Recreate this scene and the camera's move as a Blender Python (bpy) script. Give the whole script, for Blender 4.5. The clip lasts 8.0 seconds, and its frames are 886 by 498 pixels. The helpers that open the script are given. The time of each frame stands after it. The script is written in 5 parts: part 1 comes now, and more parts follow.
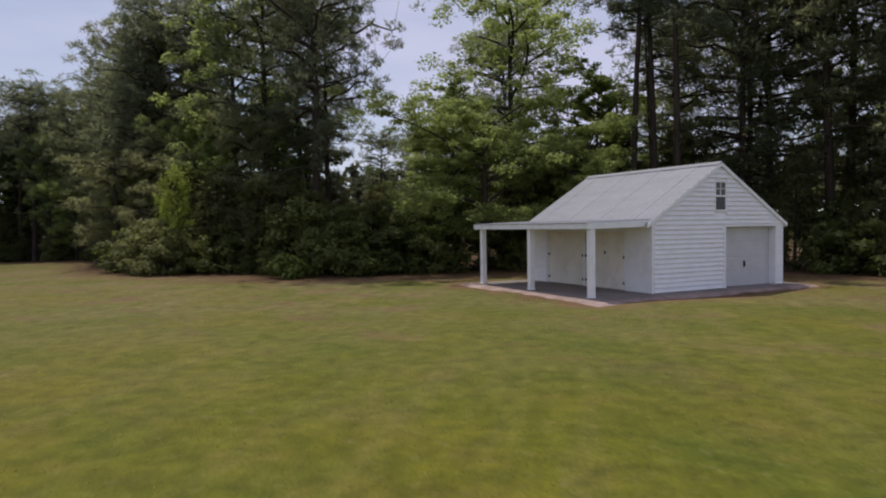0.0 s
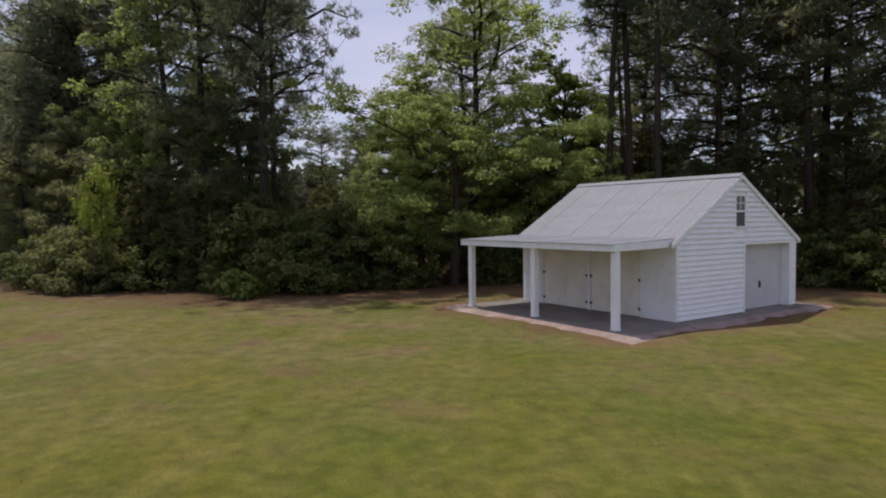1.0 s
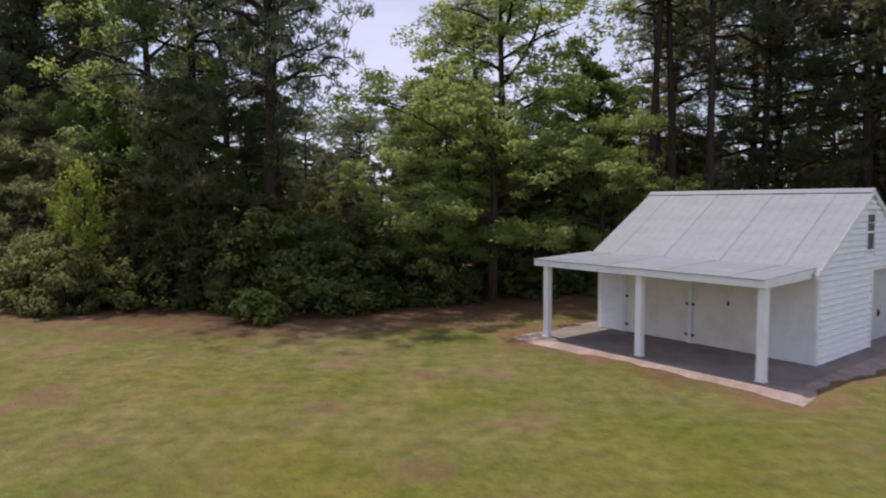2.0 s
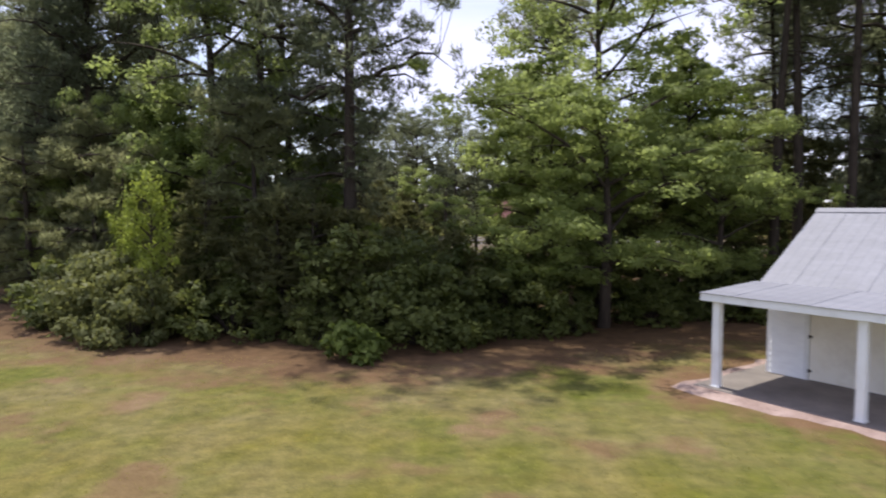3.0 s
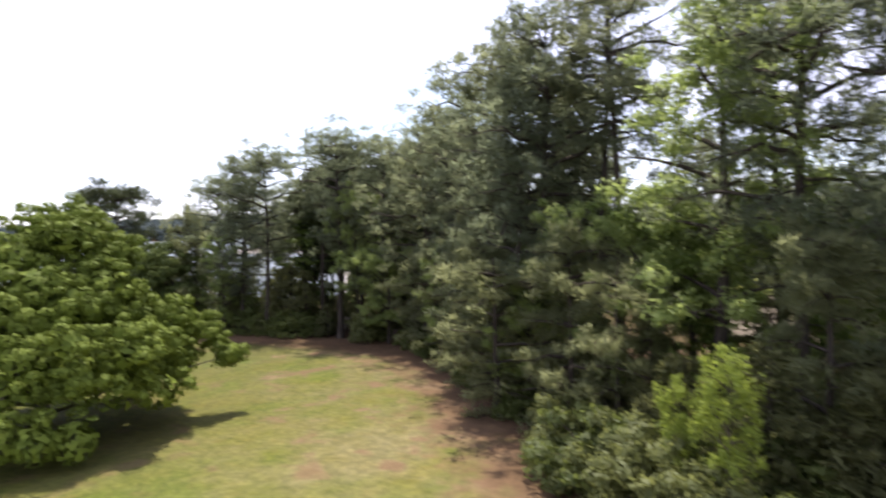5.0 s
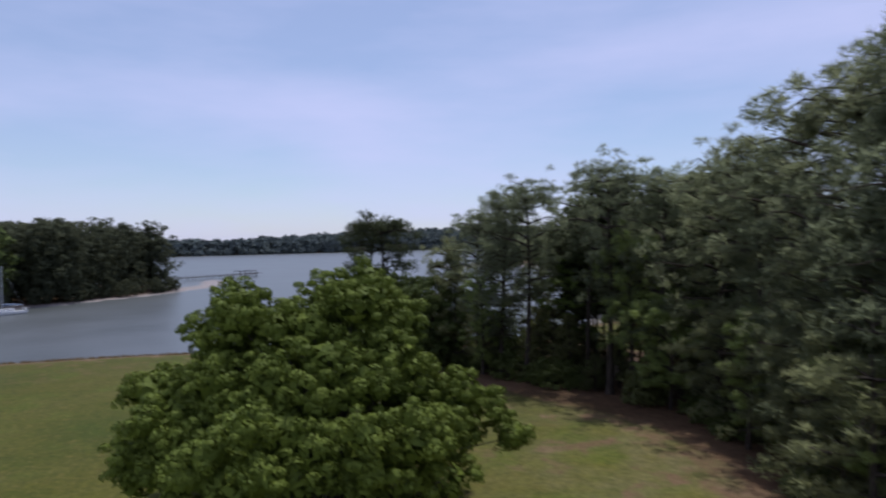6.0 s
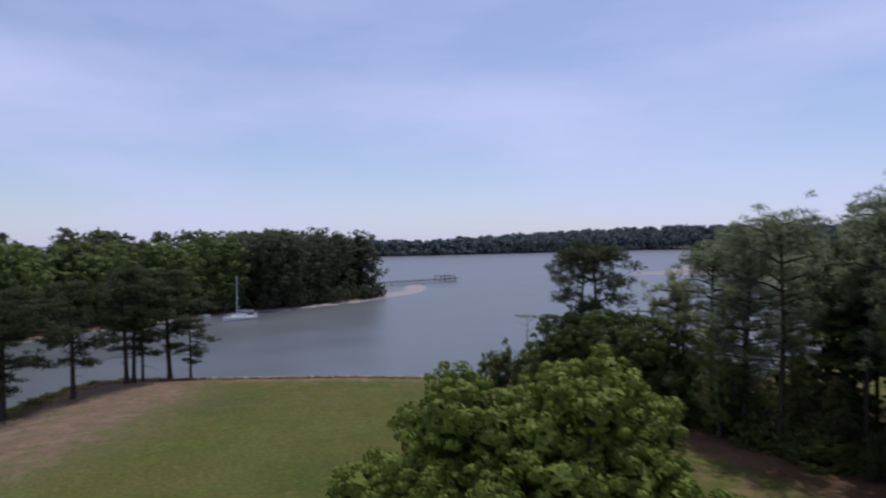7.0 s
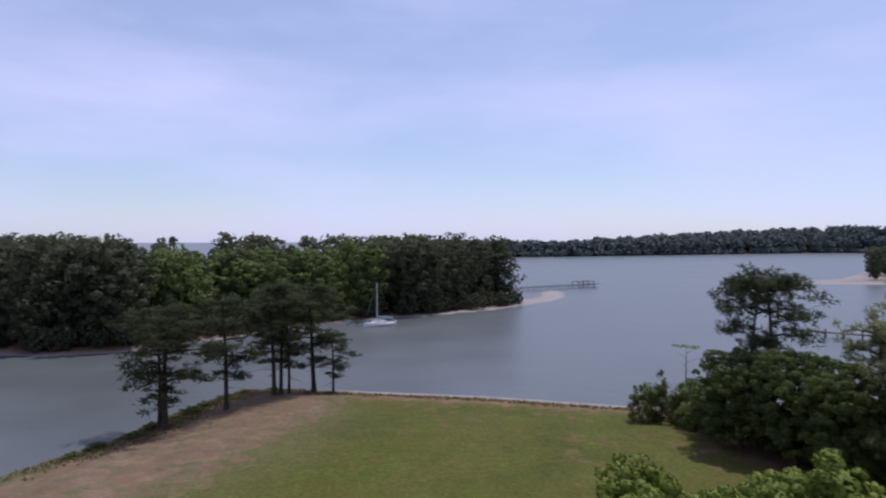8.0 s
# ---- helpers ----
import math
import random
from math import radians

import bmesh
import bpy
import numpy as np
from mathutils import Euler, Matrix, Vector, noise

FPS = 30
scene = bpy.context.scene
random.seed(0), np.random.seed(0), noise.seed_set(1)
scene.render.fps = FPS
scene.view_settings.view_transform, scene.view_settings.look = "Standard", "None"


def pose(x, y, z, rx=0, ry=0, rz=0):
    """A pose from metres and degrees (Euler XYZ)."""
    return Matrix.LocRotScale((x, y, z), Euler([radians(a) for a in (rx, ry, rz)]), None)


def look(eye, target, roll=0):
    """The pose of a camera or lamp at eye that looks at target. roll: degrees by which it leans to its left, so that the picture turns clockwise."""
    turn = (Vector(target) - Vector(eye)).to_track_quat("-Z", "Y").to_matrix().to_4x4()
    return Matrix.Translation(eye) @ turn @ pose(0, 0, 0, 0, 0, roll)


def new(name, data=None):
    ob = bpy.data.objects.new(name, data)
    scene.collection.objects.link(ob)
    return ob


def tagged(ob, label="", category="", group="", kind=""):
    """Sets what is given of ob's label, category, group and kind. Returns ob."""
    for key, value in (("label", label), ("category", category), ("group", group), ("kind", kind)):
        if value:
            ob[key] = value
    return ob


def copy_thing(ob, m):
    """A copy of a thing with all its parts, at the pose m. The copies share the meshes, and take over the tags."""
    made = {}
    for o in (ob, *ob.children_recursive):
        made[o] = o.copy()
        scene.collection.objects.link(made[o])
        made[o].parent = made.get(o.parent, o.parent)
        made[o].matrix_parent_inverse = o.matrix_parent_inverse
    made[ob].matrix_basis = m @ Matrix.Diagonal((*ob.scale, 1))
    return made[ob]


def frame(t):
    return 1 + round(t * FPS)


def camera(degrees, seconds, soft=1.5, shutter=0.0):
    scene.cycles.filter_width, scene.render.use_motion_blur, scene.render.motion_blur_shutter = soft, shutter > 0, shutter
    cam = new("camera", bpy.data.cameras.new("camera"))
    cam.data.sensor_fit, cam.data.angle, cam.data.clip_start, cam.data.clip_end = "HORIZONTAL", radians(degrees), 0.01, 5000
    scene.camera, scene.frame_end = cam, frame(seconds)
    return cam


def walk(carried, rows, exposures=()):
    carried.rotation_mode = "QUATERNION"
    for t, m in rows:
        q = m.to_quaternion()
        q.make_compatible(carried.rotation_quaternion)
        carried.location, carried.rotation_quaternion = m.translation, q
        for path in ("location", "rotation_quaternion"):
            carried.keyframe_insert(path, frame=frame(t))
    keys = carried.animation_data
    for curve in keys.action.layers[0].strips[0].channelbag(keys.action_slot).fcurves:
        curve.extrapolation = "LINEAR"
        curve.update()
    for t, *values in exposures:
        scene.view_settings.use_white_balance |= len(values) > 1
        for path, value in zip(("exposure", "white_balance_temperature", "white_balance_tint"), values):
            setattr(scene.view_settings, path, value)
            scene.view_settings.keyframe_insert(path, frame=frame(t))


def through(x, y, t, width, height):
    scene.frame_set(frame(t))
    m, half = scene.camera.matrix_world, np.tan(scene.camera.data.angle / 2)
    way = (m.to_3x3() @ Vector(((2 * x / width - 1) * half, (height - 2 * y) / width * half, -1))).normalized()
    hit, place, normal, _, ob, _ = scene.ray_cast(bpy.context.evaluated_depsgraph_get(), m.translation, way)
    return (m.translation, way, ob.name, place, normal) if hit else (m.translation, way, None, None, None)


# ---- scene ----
cam = camera(68.5, 8.0, soft=2.0, shutter=0.35)
PATH = [
    (0, (6.326, -0.696, 2.527), (5.908, 1.258, 2.457), -0.8),
    (0.5, (4.888, 0.899, 3.035), (4.59, 2.875, 2.946), -0.7),
    (1, (3.463, 2.248, 3.363), (3.275, 4.237, 3.27), -0.7),
    (1.2, (2.674, 2.889, 3.545), (2.538, 4.881, 3.442), -0.5),
    (2.5, (-2.394, 7.548, 4.828), (-2.436, 9.542, 4.673), -0.3),
    (3, (-3.885, 9.169, 4.953), (-4.009, 11.16, 4.814), -0.3),
    (3.5, (-5.575, 10.124, 5.195), (-5.865, 12.099, 5.074), -0.3),
    (4, (-8.004, 10.987, 6.204), (-8.513, 12.918, 6.095), -0.6),
    (4.5, (-11.026, 11.605, 7.859), (-11.769, 13.46, 7.774), -0.5),
    (5, (-13.629, 12.116, 9.705), (-14.633, 13.844, 9.639), -1.0),
    (5.2, (-14.788, 12.359, 10.297), (-15.907, 14.015, 10.243), -0.9),
    (6.5, (-22.804, 15.191, 14.375), (-24.524, 16.212, 14.35), -0.5),
    (7, (-25.562, 15.657, 16.279), (-27.403, 16.437, 16.251), -0.5),
    (7.5, (-28.072, 15.674, 17.744), (-29.99, 16.24, 17.716), -0.3),
    (8, (-29.778, 15.852, 18.826), (-31.74, 16.241, 18.795), -0.1),
]
EXPOSURES = [(0, -0.28, 6900, 7), (1.0, -0.26, 6900, 7), (2.4, 0.24, 6800, 8), (3.5, 0.82, 6600, 8), (4.3, 1.13, 6650, 8), (5.2, 1.15, 6650, 8), (6.2, -0.48, 5750, 10), (6.6, -0.45, 5780, 11), (8.0, -0.18, 5850, 13)]
walk(cam, [(t, look(eye, target, roll)) for t, eye, target, roll in PATH], EXPOSURES)

# ---- world, sun ----
SUN_UP, SUN_DIR = radians(68), Vector((-0.634, 0.773, 0)).normalized()
world = bpy.data.worlds.new("world")
scene.world = world
world.use_nodes = True
wn, wl = world.node_tree.nodes, world.node_tree.links
wn.clear()
sky = wn.new("ShaderNodeTexSky")
sky.sky_type, sky.sun_disc = "NISHITA", False
sky.sun_elevation, sky.sun_rotation = SUN_UP, math.atan2(SUN_DIR.x, SUN_DIR.y)
sky.air_density, sky.dust_density, sky.ozone_density = 1.0, 0.4, 2.5
wc = wn.new("ShaderNodeTexCoord")
wm = wn.new("ShaderNodeMapping")
wm.inputs["Scale"].default_value = (1.3, 1.3, 5.5)
wm.inputs["Location"].default_value = (0.3, 1.7, 0.4)
wnoise = wn.new("ShaderNodeTexNoise")
wnoise.inputs["Scale"].default_value = 1.5
wnoise.inputs["Detail"].default_value = 5
wnoise.inputs["Roughness"].default_value = 0.5
wramp = wn.new("ShaderNodeValToRGB")
wramp.color_ramp.elements[0].position, wramp.color_ramp.elements[0].color = 0.38, (0.34, 0.34, 0.34, 1)
wramp.color_ramp.elements[1].position, wramp.color_ramp.elements[1].color = 0.70, (0.80, 0.80, 0.80, 1)
wmix = wn.new("ShaderNodeMix")
wmix.data_type = "RGBA"
wmix.inputs[7].default_value = (6.7, 6.55, 9.1, 1)
wbg = wn.new("ShaderNodeBackground")
wbg.inputs["Strength"].default_value = 0.12
wout = wn.new("ShaderNodeOutputWorld")
wl.new(wc.outputs["Generated"], wm.inputs["Vector"])
wl.new(wm.outputs["Vector"], wnoise.inputs["Vector"])
wl.new(wnoise.outputs["Fac"], wramp.inputs["Fac"])
wl.new(wramp.outputs["Color"], wmix.inputs[0])
wl.new(sky.outputs["Color"], wmix.inputs[6])
wl.new(wmix.outputs[2], wbg.inputs["Color"])
wl.new(wbg.outputs["Background"], wout.inputs["Surface"])

sun = new("sun", bpy.data.lights.new("sun", "SUN"))
sun.data.energy, sun.data.angle, sun.data.color = 3.9, radians(0.8), (1.0, 0.95, 0.87)
sun_from = SUN_DIR * math.cos(SUN_UP) + Vector((0, 0, math.sin(SUN_UP)))
sun.matrix_world = look(sun_from * 60, (0, 0, 0))

# ---- materials ----


class Mat:
    """A node material under construction."""

    def __init__(self, name, rough=0.8, metal=0.0, spec=0.4):
        self.m = bpy.data.materials.new(name)
        self.m.use_nodes = True
        self.t = self.m.node_tree
        self.n, self.l = self.t.nodes, self.t.links
        self.b = self.n["Principled BSDF"]
        self.b.inputs["Roughness"].default_value = rough
        self.b.inputs["Metallic"].default_value = metal
        self.b.inputs["Specular IOR Level"].default_value = spec
        self.coord = self.n.new("ShaderNodeTexCoord").outputs["Object"]

    def world_place(self):
        self.coord = self.n.new("ShaderNodeNewGeometry").outputs["Position"]
        return self

    def noise(self, scale, detail=4, rough=0.55, stretch=None):
        x = self.n.new("ShaderNodeTexNoise")
        x.inputs["Scale"].default_value, x.inputs["Detail"].default_value, x.inputs["Roughness"].default_value = scale, detail, rough
        src = self.coord
        if stretch:
            mp = self.n.new("ShaderNodeMapping")
            mp.inputs["Scale"].default_value = stretch
            self.l.new(src, mp.inputs["Vector"])
            src = mp.outputs["Vector"]
        self.l.new(src, x.inputs["Vector"])
        return x.outputs["Fac"]

    def ramp(self, fac, stops):
        r = self.n.new("ShaderNodeValToRGB")
        e = r.color_ramp.elements
        while len(e) < len(stops):
            e.new(0.5)
        for el, (p, c) in zip(e, stops):
            el.position, el.color = p, (*c, 1) if len(c) == 3 else c
        self.l.new(fac, r.inputs["Fac"])
        return r.outputs["Color"]

    def mix(self, fac, a, b, mode="MIX"):
        x = self.n.new("ShaderNodeMix")
        x.data_type, x.blend_type = "RGBA", mode
        for i, v in ((0, fac), (6, a), (7, b)):
            if isinstance(v, (int, float)):
                x.inputs[i].default_value = v
            elif isinstance(v, tuple):
                x.inputs[i].default_value = (*v, 1)
            else:
                self.l.new(v, x.inputs[i])
        return x.outputs[2]

    def math(self, op, a, b=0.5, clamp=False):
        x = self.n.new("ShaderNodeMath")
        x.operation, x.use_clamp = op, clamp
        for i, v in ((0, a), (1, b)):
            if isinstance(v, (int, float)):
                x.inputs[i].default_value = v
            else:
                self.l.new(v, x.inputs[i])
        return x.outputs[0]

    def attr(self, name):
        a = self.n.new("ShaderNodeAttribute")
        a.attribute_name = name
        return a.outputs["Fac"]

    def island(self):
        return self.n.new("ShaderNodeNewGeometry").outputs["Random Per Island"]

    def rand(self):
        return self.n.new("ShaderNodeObjectInfo").outputs["Random"]

    def base(self, c):
        if isinstance(c, tuple):
            self.b.inputs["Base Color"].default_value = (*c, 1)
        else:
            self.l.new(c, self.b.inputs["Base Color"])
        return self

    def bump(self, h, strength=0.3, dist=0.02):
        x = self.n.new("ShaderNodeBump")
        x.inputs["Strength"].default_value, x.inputs["Distance"].default_value = strength, dist
        self.l.new(h, x.inputs["Height"])
        self.l.new(x.outputs["Normal"], self.b.inputs["Normal"])
        return self

    def rough(self, fac, lo, hi):
        x = self.n.new("ShaderNodeMapRange")
        x.inputs["To Min"].default_value, x.inputs["To Max"].default_value = lo, hi
        self.l.new(fac, x.inputs["Value"])
        self.l.new(x.outputs["Result"], self.b.inputs["Roughness"])
        return self


def leaf_mat(name, dark, light, through=0.35, rough=0.6, gloss=0.28, vary=0.30):
    dark, light = tuple(c * 0.84 for c in dark), tuple(c * 0.84 for c in light)
    k = Mat(name, rough, 0, gloss)
    v = k.math("ADD", k.math("MULTIPLY", k.island(), vary), k.math("MULTIPLY", k.rand(), 0.34))
    v = k.math("ADD", v, 0.06)
    big, mid = k.noise(0.45, 3), k.noise(1.9, 3)
    v = k.math("ADD", v, k.math("MULTIPLY", k.math("SUBTRACT", big, 0.5), 0.7))
    v = k.math("ADD", v, k.math("MULTIPLY", k.math("SUBTRACT", mid, 0.5), 0.7), True)
    col = k.ramp(v, [(0.0, dark), (1.0, light)])
    k.base(col)
    tr = k.n.new("ShaderNodeBsdfTranslucent")
    k.l.new(k.mix(0.5, col, tuple(min(1, c * 1.7) for c in light)), tr.inputs["Color"])
    ms = k.n.new("ShaderNodeMixShader")
    ms.inputs["Fac"].default_value = through
    k.l.new(k.b.outputs["BSDF"], ms.inputs[1])
    k.l.new(tr.outputs["BSDF"], ms.inputs[2])
    k.l.new(ms.outputs["Shader"], k.n["Material Output"].inputs["Surface"])
    return k.m


LEAF_PINE = leaf_mat("pine_needles", (0.070, 0.088, 0.050), (0.285, 0.312, 0.180), 0.66, 0.7, 0.15, 0.12)
LEAF_PINE_PALE = leaf_mat("pale_pine_needles", (0.115, 0.130, 0.062), (0.335, 0.345, 0.170), 0.64, 0.7, 0.15, 0.12)
LEAF_PINE_OLIVE = leaf_mat("olive_pine_needles", (0.100, 0.118, 0.064), (0.345, 0.362, 0.198), 0.68, 0.7, 0.15, 0.12)
LEAF_LAKE_PINE = leaf_mat("lake_pine_needles", (0.036, 0.046, 0.022), (0.125, 0.140, 0.066), 0.3, 0.8, 0.1, 0.15)
LEAF_OAK = leaf_mat("dark_broad_leaves", (0.038, 0.056, 0.016), (0.165, 0.200, 0.056), 0.3, 0.7, 0.15)
# Far shore foliage: distance haze is mixed into this pale blue-grey base colour.
LEAF_SHORE_HAZED = leaf_mat("hazed_shore_leaves", (0.130, 0.155, 0.150), (0.178, 0.204, 0.196), 0.1, 0.9, 0.05, 0.1)
# Deep-wood foliage: the wood's inner shade is put into a darker base colour.
LEAF_DEEP = leaf_mat("shade_toned_leaves", (0.036, 0.046, 0.019), (0.108, 0.120, 0.050), 0.2, 0.8, 0.1)
LEAF_CEDAR = leaf_mat("cedar_sprays", (0.074, 0.082, 0.034), (0.245, 0.245, 0.096), 0.44, 0.7, 0.15)
LEAF_BROAD = leaf_mat("broad_leaves", (0.075, 0.110, 0.020), (0.210, 0.270, 0.058), 0.45)
LEAF_BRIGHT = leaf_mat("young_leaves", (0.160, 0.205, 0.055), (0.390, 0.455, 0.150), 0.55)
LEAF_SHRUB = leaf_mat("shrub_leaves", (0.050, 0.070, 0.018), (0.210, 0.240, 0.064), 0.42)
LEAF_PALE = leaf_mat("pale_shrub_leaves", (0.095, 0.112, 0.036), (0.265, 0.275, 0.095), 0.42)
LEAF_YELLOW = leaf_mat("yellow_leaves", (0.170, 0.220, 0.030), (0.360, 0.420, 0.080), 0.5)
LEAF_FIELD = leaf_mat("field_tree_leaves", (0.058, 0.088, 0.013), (0.255, 0.305, 0.044), 0.04, 0.65, 0.15, 0.3)
LEAF_FAR = leaf_mat("far_needles", (0.060, 0.068, 0.040), (0.190, 0.196, 0.112), 0.2, 0.9, 0.05, 0.15)
LEAF_FAR_BRIGHT = leaf_mat("far_leaves", (0.080, 0.108, 0.034), (0.180, 0.218, 0.072), 0.15, 0.9, 0.05)
LEAF_GRASS = leaf_mat("grass_blades", (0.280, 0.270, 0.060), (0.400, 0.370, 0.110), 0.65, 0.8)
LEAF_REED = leaf_mat("bank_weeds", (0.120, 0.092, 0.036), (0.290, 0.190, 0.100), 0.45, 0.7)

k = Mat("bark", 0.95, 0, 0.2)
g = k.noise(5, 6, 0.7, (1, 1, 0.25))
k.base(k.ramp(g, [(0.25, (0.018, 0.014, 0.011)), (0.75, (0.085, 0.066, 0.05))])).bump(g, 0.8, 0.04)
BARK = k.m
k = Mat("grey_bark", 0.95, 0, 0.2)
g = k.noise(7, 5, 0.65, (1, 1, 0.3))
k.base(k.ramp(g, [(0.25, (0.06, 0.052, 0.044)), (0.75, (0.17, 0.15, 0.13))])).bump(g, 0.6, 0.02)
BARK_GREY = k.m

# ground: mown grass, thin straw-coloured patches, red-brown litter and soil, sand; litter also paints wood-edge shade
k = Mat("ground", 0.95, 0, 0.15).world_place()
n_big, n_mid, n_fine, n_tiny = k.noise(0.07, 4), k.noise(0.33, 5, 0.6), k.noise(2.4, 5, 0.65), k.noise(22, 4, 0.7)
n_streak = k.noise(0.5, 4, 0.55, (2.6, 0.16, 1))
grass = k.ramp(n_mid, [(0.30, (0.108, 0.124, 0.012)), (0.50, (0.155, 0.147, 0.016)), (0.70, (0.205, 0.174, 0.030))])
grass = k.mix(k.math("MULTIPLY", k.ramp(n_big, [(0.42, (0, 0, 0)), (0.60, (1, 1, 1))]), 0.75), grass, (0.100, 0.134, 0.010))
grass = k.mix(k.math("MULTIPLY", k.ramp(n_streak, [(0.5, (0, 0, 0)), (0.72, (1, 1, 1))]), 0.5), grass, (0.215, 0.185, 0.070))
straw = k.math("MULTIPLY", k.attr("thin"), k.ramp(k.noise(0.21, 5, 0.6), [(0.33, (0.20, 0.20, 0.20)), (0.58, (0.88, 0.88, 0.88))]))
grass = k.mix(straw, grass, k.ramp(k.noise(0.9, 5, 0.65), [(0.35, (0.180, 0.146, 0.086)), (0.65, (0.262, 0.212, 0.142))]))
# Lake-side grass: greener, and darkened in its colour to suit the lower exposure.
grass = k.mix(k.math("MULTIPLY", k.attr("lush_dim"), 0.85), grass, k.ramp(k.math("ADD", k.math("MULTIPLY", n_mid, 0.35), k.math("MULTIPLY", k.noise(0.055, 4, 0.6), 0.65)), [(0.34, (0.050, 0.070, 0.013)), (0.5, (0.092, 0.091, 0.020)), (0.68, (0.112, 0.104, 0.034))]))
grass = k.mix(k.math("MULTIPLY", k.ramp(k.noise(0.24, 3, 0.5), [(0.52, (0, 0, 0)), (0.66, (1, 1, 1))]), 0.55), grass, (0.104, 0.132, 0.022))
grass = k.mix(k.math("MULTIPLY", k.ramp(k.noise(4.5, 4, 0.7), [(0.56, (0, 0, 0)), (0.70, (1, 1, 1))]), 0.5), grass, (0.245, 0.215, 0.095))
grass = k.mix(k.math("MULTIPLY", k.ramp(k.noise(1.1, 4, 0.65), [(0.55, (0, 0, 0)), (0.72, (1, 1, 1))]), 0.4), grass, (0.190, 0.140, 0.050))
grass = k.mix(0.75, grass, k.ramp(n_fine, [(0.3, (0.30, 0.32, 0.28)), (0.7, (0.72, 0.70, 0.64))]), "OVERLAY")
soil = k.ramp(k.math("ADD", k.math("MULTIPLY", n_fine, 0.3), k.math("MULTIPLY", k.noise(0.35, 5, 0.6), 0.7)), [(0.30, (0.150, 0.086, 0.056)), (0.5, (0.215, 0.128, 0.086)), (0.70, (0.290, 0.195, 0.145))])
sm = k.math("ADD", k.attr("soil"), k.math("MULTIPLY", k.math("SUBTRACT", k.noise(0.55, 6, 0.6), 0.5), 1.3))
spots = k.ramp(k.noise(0.42, 3, 0.5), [(0.57, (0, 0, 0)), (0.66, (0.85, 0.85, 0.85))])
sm = k.math("MAXIMUM", k.ramp(sm, [(0.36, (0, 0, 0)), (0.68, (1, 1, 1))]), k.math("MULTIPLY", spots, k.attr("thin")))
col = k.mix(sm, grass, soil)
litter_shade = k.ramp(n_fine, [(0.3, (0.050, 0.030, 0.018)), (0.7, (0.150, 0.085, 0.048))])
col = k.mix(k.attr("litter_shade"), col, litter_shade)
sand = k.ramp(n_fine, [(0.3, (0.33, 0.285, 0.33)), (0.7, (0.47, 0.41, 0.48))])
col = k.mix(k.attr("sand"), col, sand)
col = k.mix(0.6, col, k.ramp(n_tiny, [(0.3, (0.3, 0.3, 0.3)), (0.7, (0.7, 0.7, 0.7))]), "OVERLAY")
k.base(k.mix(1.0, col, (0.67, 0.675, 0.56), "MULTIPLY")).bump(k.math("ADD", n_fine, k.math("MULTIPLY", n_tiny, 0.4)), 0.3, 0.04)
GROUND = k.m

k = Mat("lake_water", 0.12, 0, 0.5).world_place()
k.b.inputs["IOR"].default_value = 1.33
w1, w2 = k.noise(0.55, 3, 0.5, (1, 0.5, 1)), k.noise(0.045, 3, 0.5)
k.base(k.ramp(w2, [(0.35, (0.084, 0.090, 0.088)), (0.65, (0.106, 0.112, 0.114))]))
k.bump(w1, 0.34, 0.12).rough(w2, 0.28, 0.40)
WATER = k.m

k = Mat("white_siding", 0.55, 0, 0.4)
d = k.noise(2.0, 5, 0.6, (1, 1, 3))
k.base(k.mix(k.math("MULTIPLY", k.rand(), 0.18), k.ramp(d, [(0.25, (0.76, 0.77, 0.80)), (0.6, (0.87, 0.88, 0.90))]), (0.76, 0.77, 0.80)))
k.bump(k.noise(30, 3, 0.6, (1, 0.1, 1)), 0.08, 0.005)
SIDING = k.m
k = Mat("white_paint", 0.5, 0, 0.4)
d = k.noise(1.6, 5, 0.65)
k.base(k.ramp(d, [(0.22, (0.70, 0.70, 0.70)), (0.5, (0.84, 0.85, 0.86)), (0.8, (0.88, 0.89, 0.90))])).bump(k.noise(14, 4), 0.1, 0.006)
PAINT = k.m
# Off-white door paint, its cream tone also carrying light bounced off the lawn.
k = Mat("bounce_warmed_paint", 0.6, 0, 0.35)
d = k.noise(1.1, 6, 0.7)
k.base(k.ramp(d, [(0.25, (0.66, 0.61, 0.52)), (0.55, (0.82, 0.78, 0.69)), (0.8, (0.86, 0.83, 0.76))])).bump(k.noise(9, 4, 0.6, (1, 1, 0.2)), 0.12, 0.006)
DOOR_BOUNCE_PAINT = k.m
k = Mat("sheet_metal_roof", 0.62, 0.0, 0.4)
d, e = k.noise(0.9, 5, 0.6, (2.5, 0.6, 1)), k.noise(6, 4, 0.7)
c = k.ramp(d, [(0.25, (0.180, 0.184, 0.222)), (0.55, (0.228, 0.232, 0.275)), (0.8, (0.260, 0.264, 0.310))])
c = k.mix(k.math("MULTIPLY", k.rand(), 0.35), c, (0.19, 0.193, 0.228))
k.base(k.mix(0.2, c, k.ramp(e, [(0.3, (0.3, 0.3, 0.3)), (0.7, (0.7, 0.7, 0.7))]), "OVERLAY")).bump(e, 0.1, 0.01).rough(d, 0.55, 0.75)
ROOF = k.m
k = Mat("concrete", 0.9, 0, 0.3)
d, e = k.noise(0.8, 5, 0.65), k.noise(25, 3, 0.7)
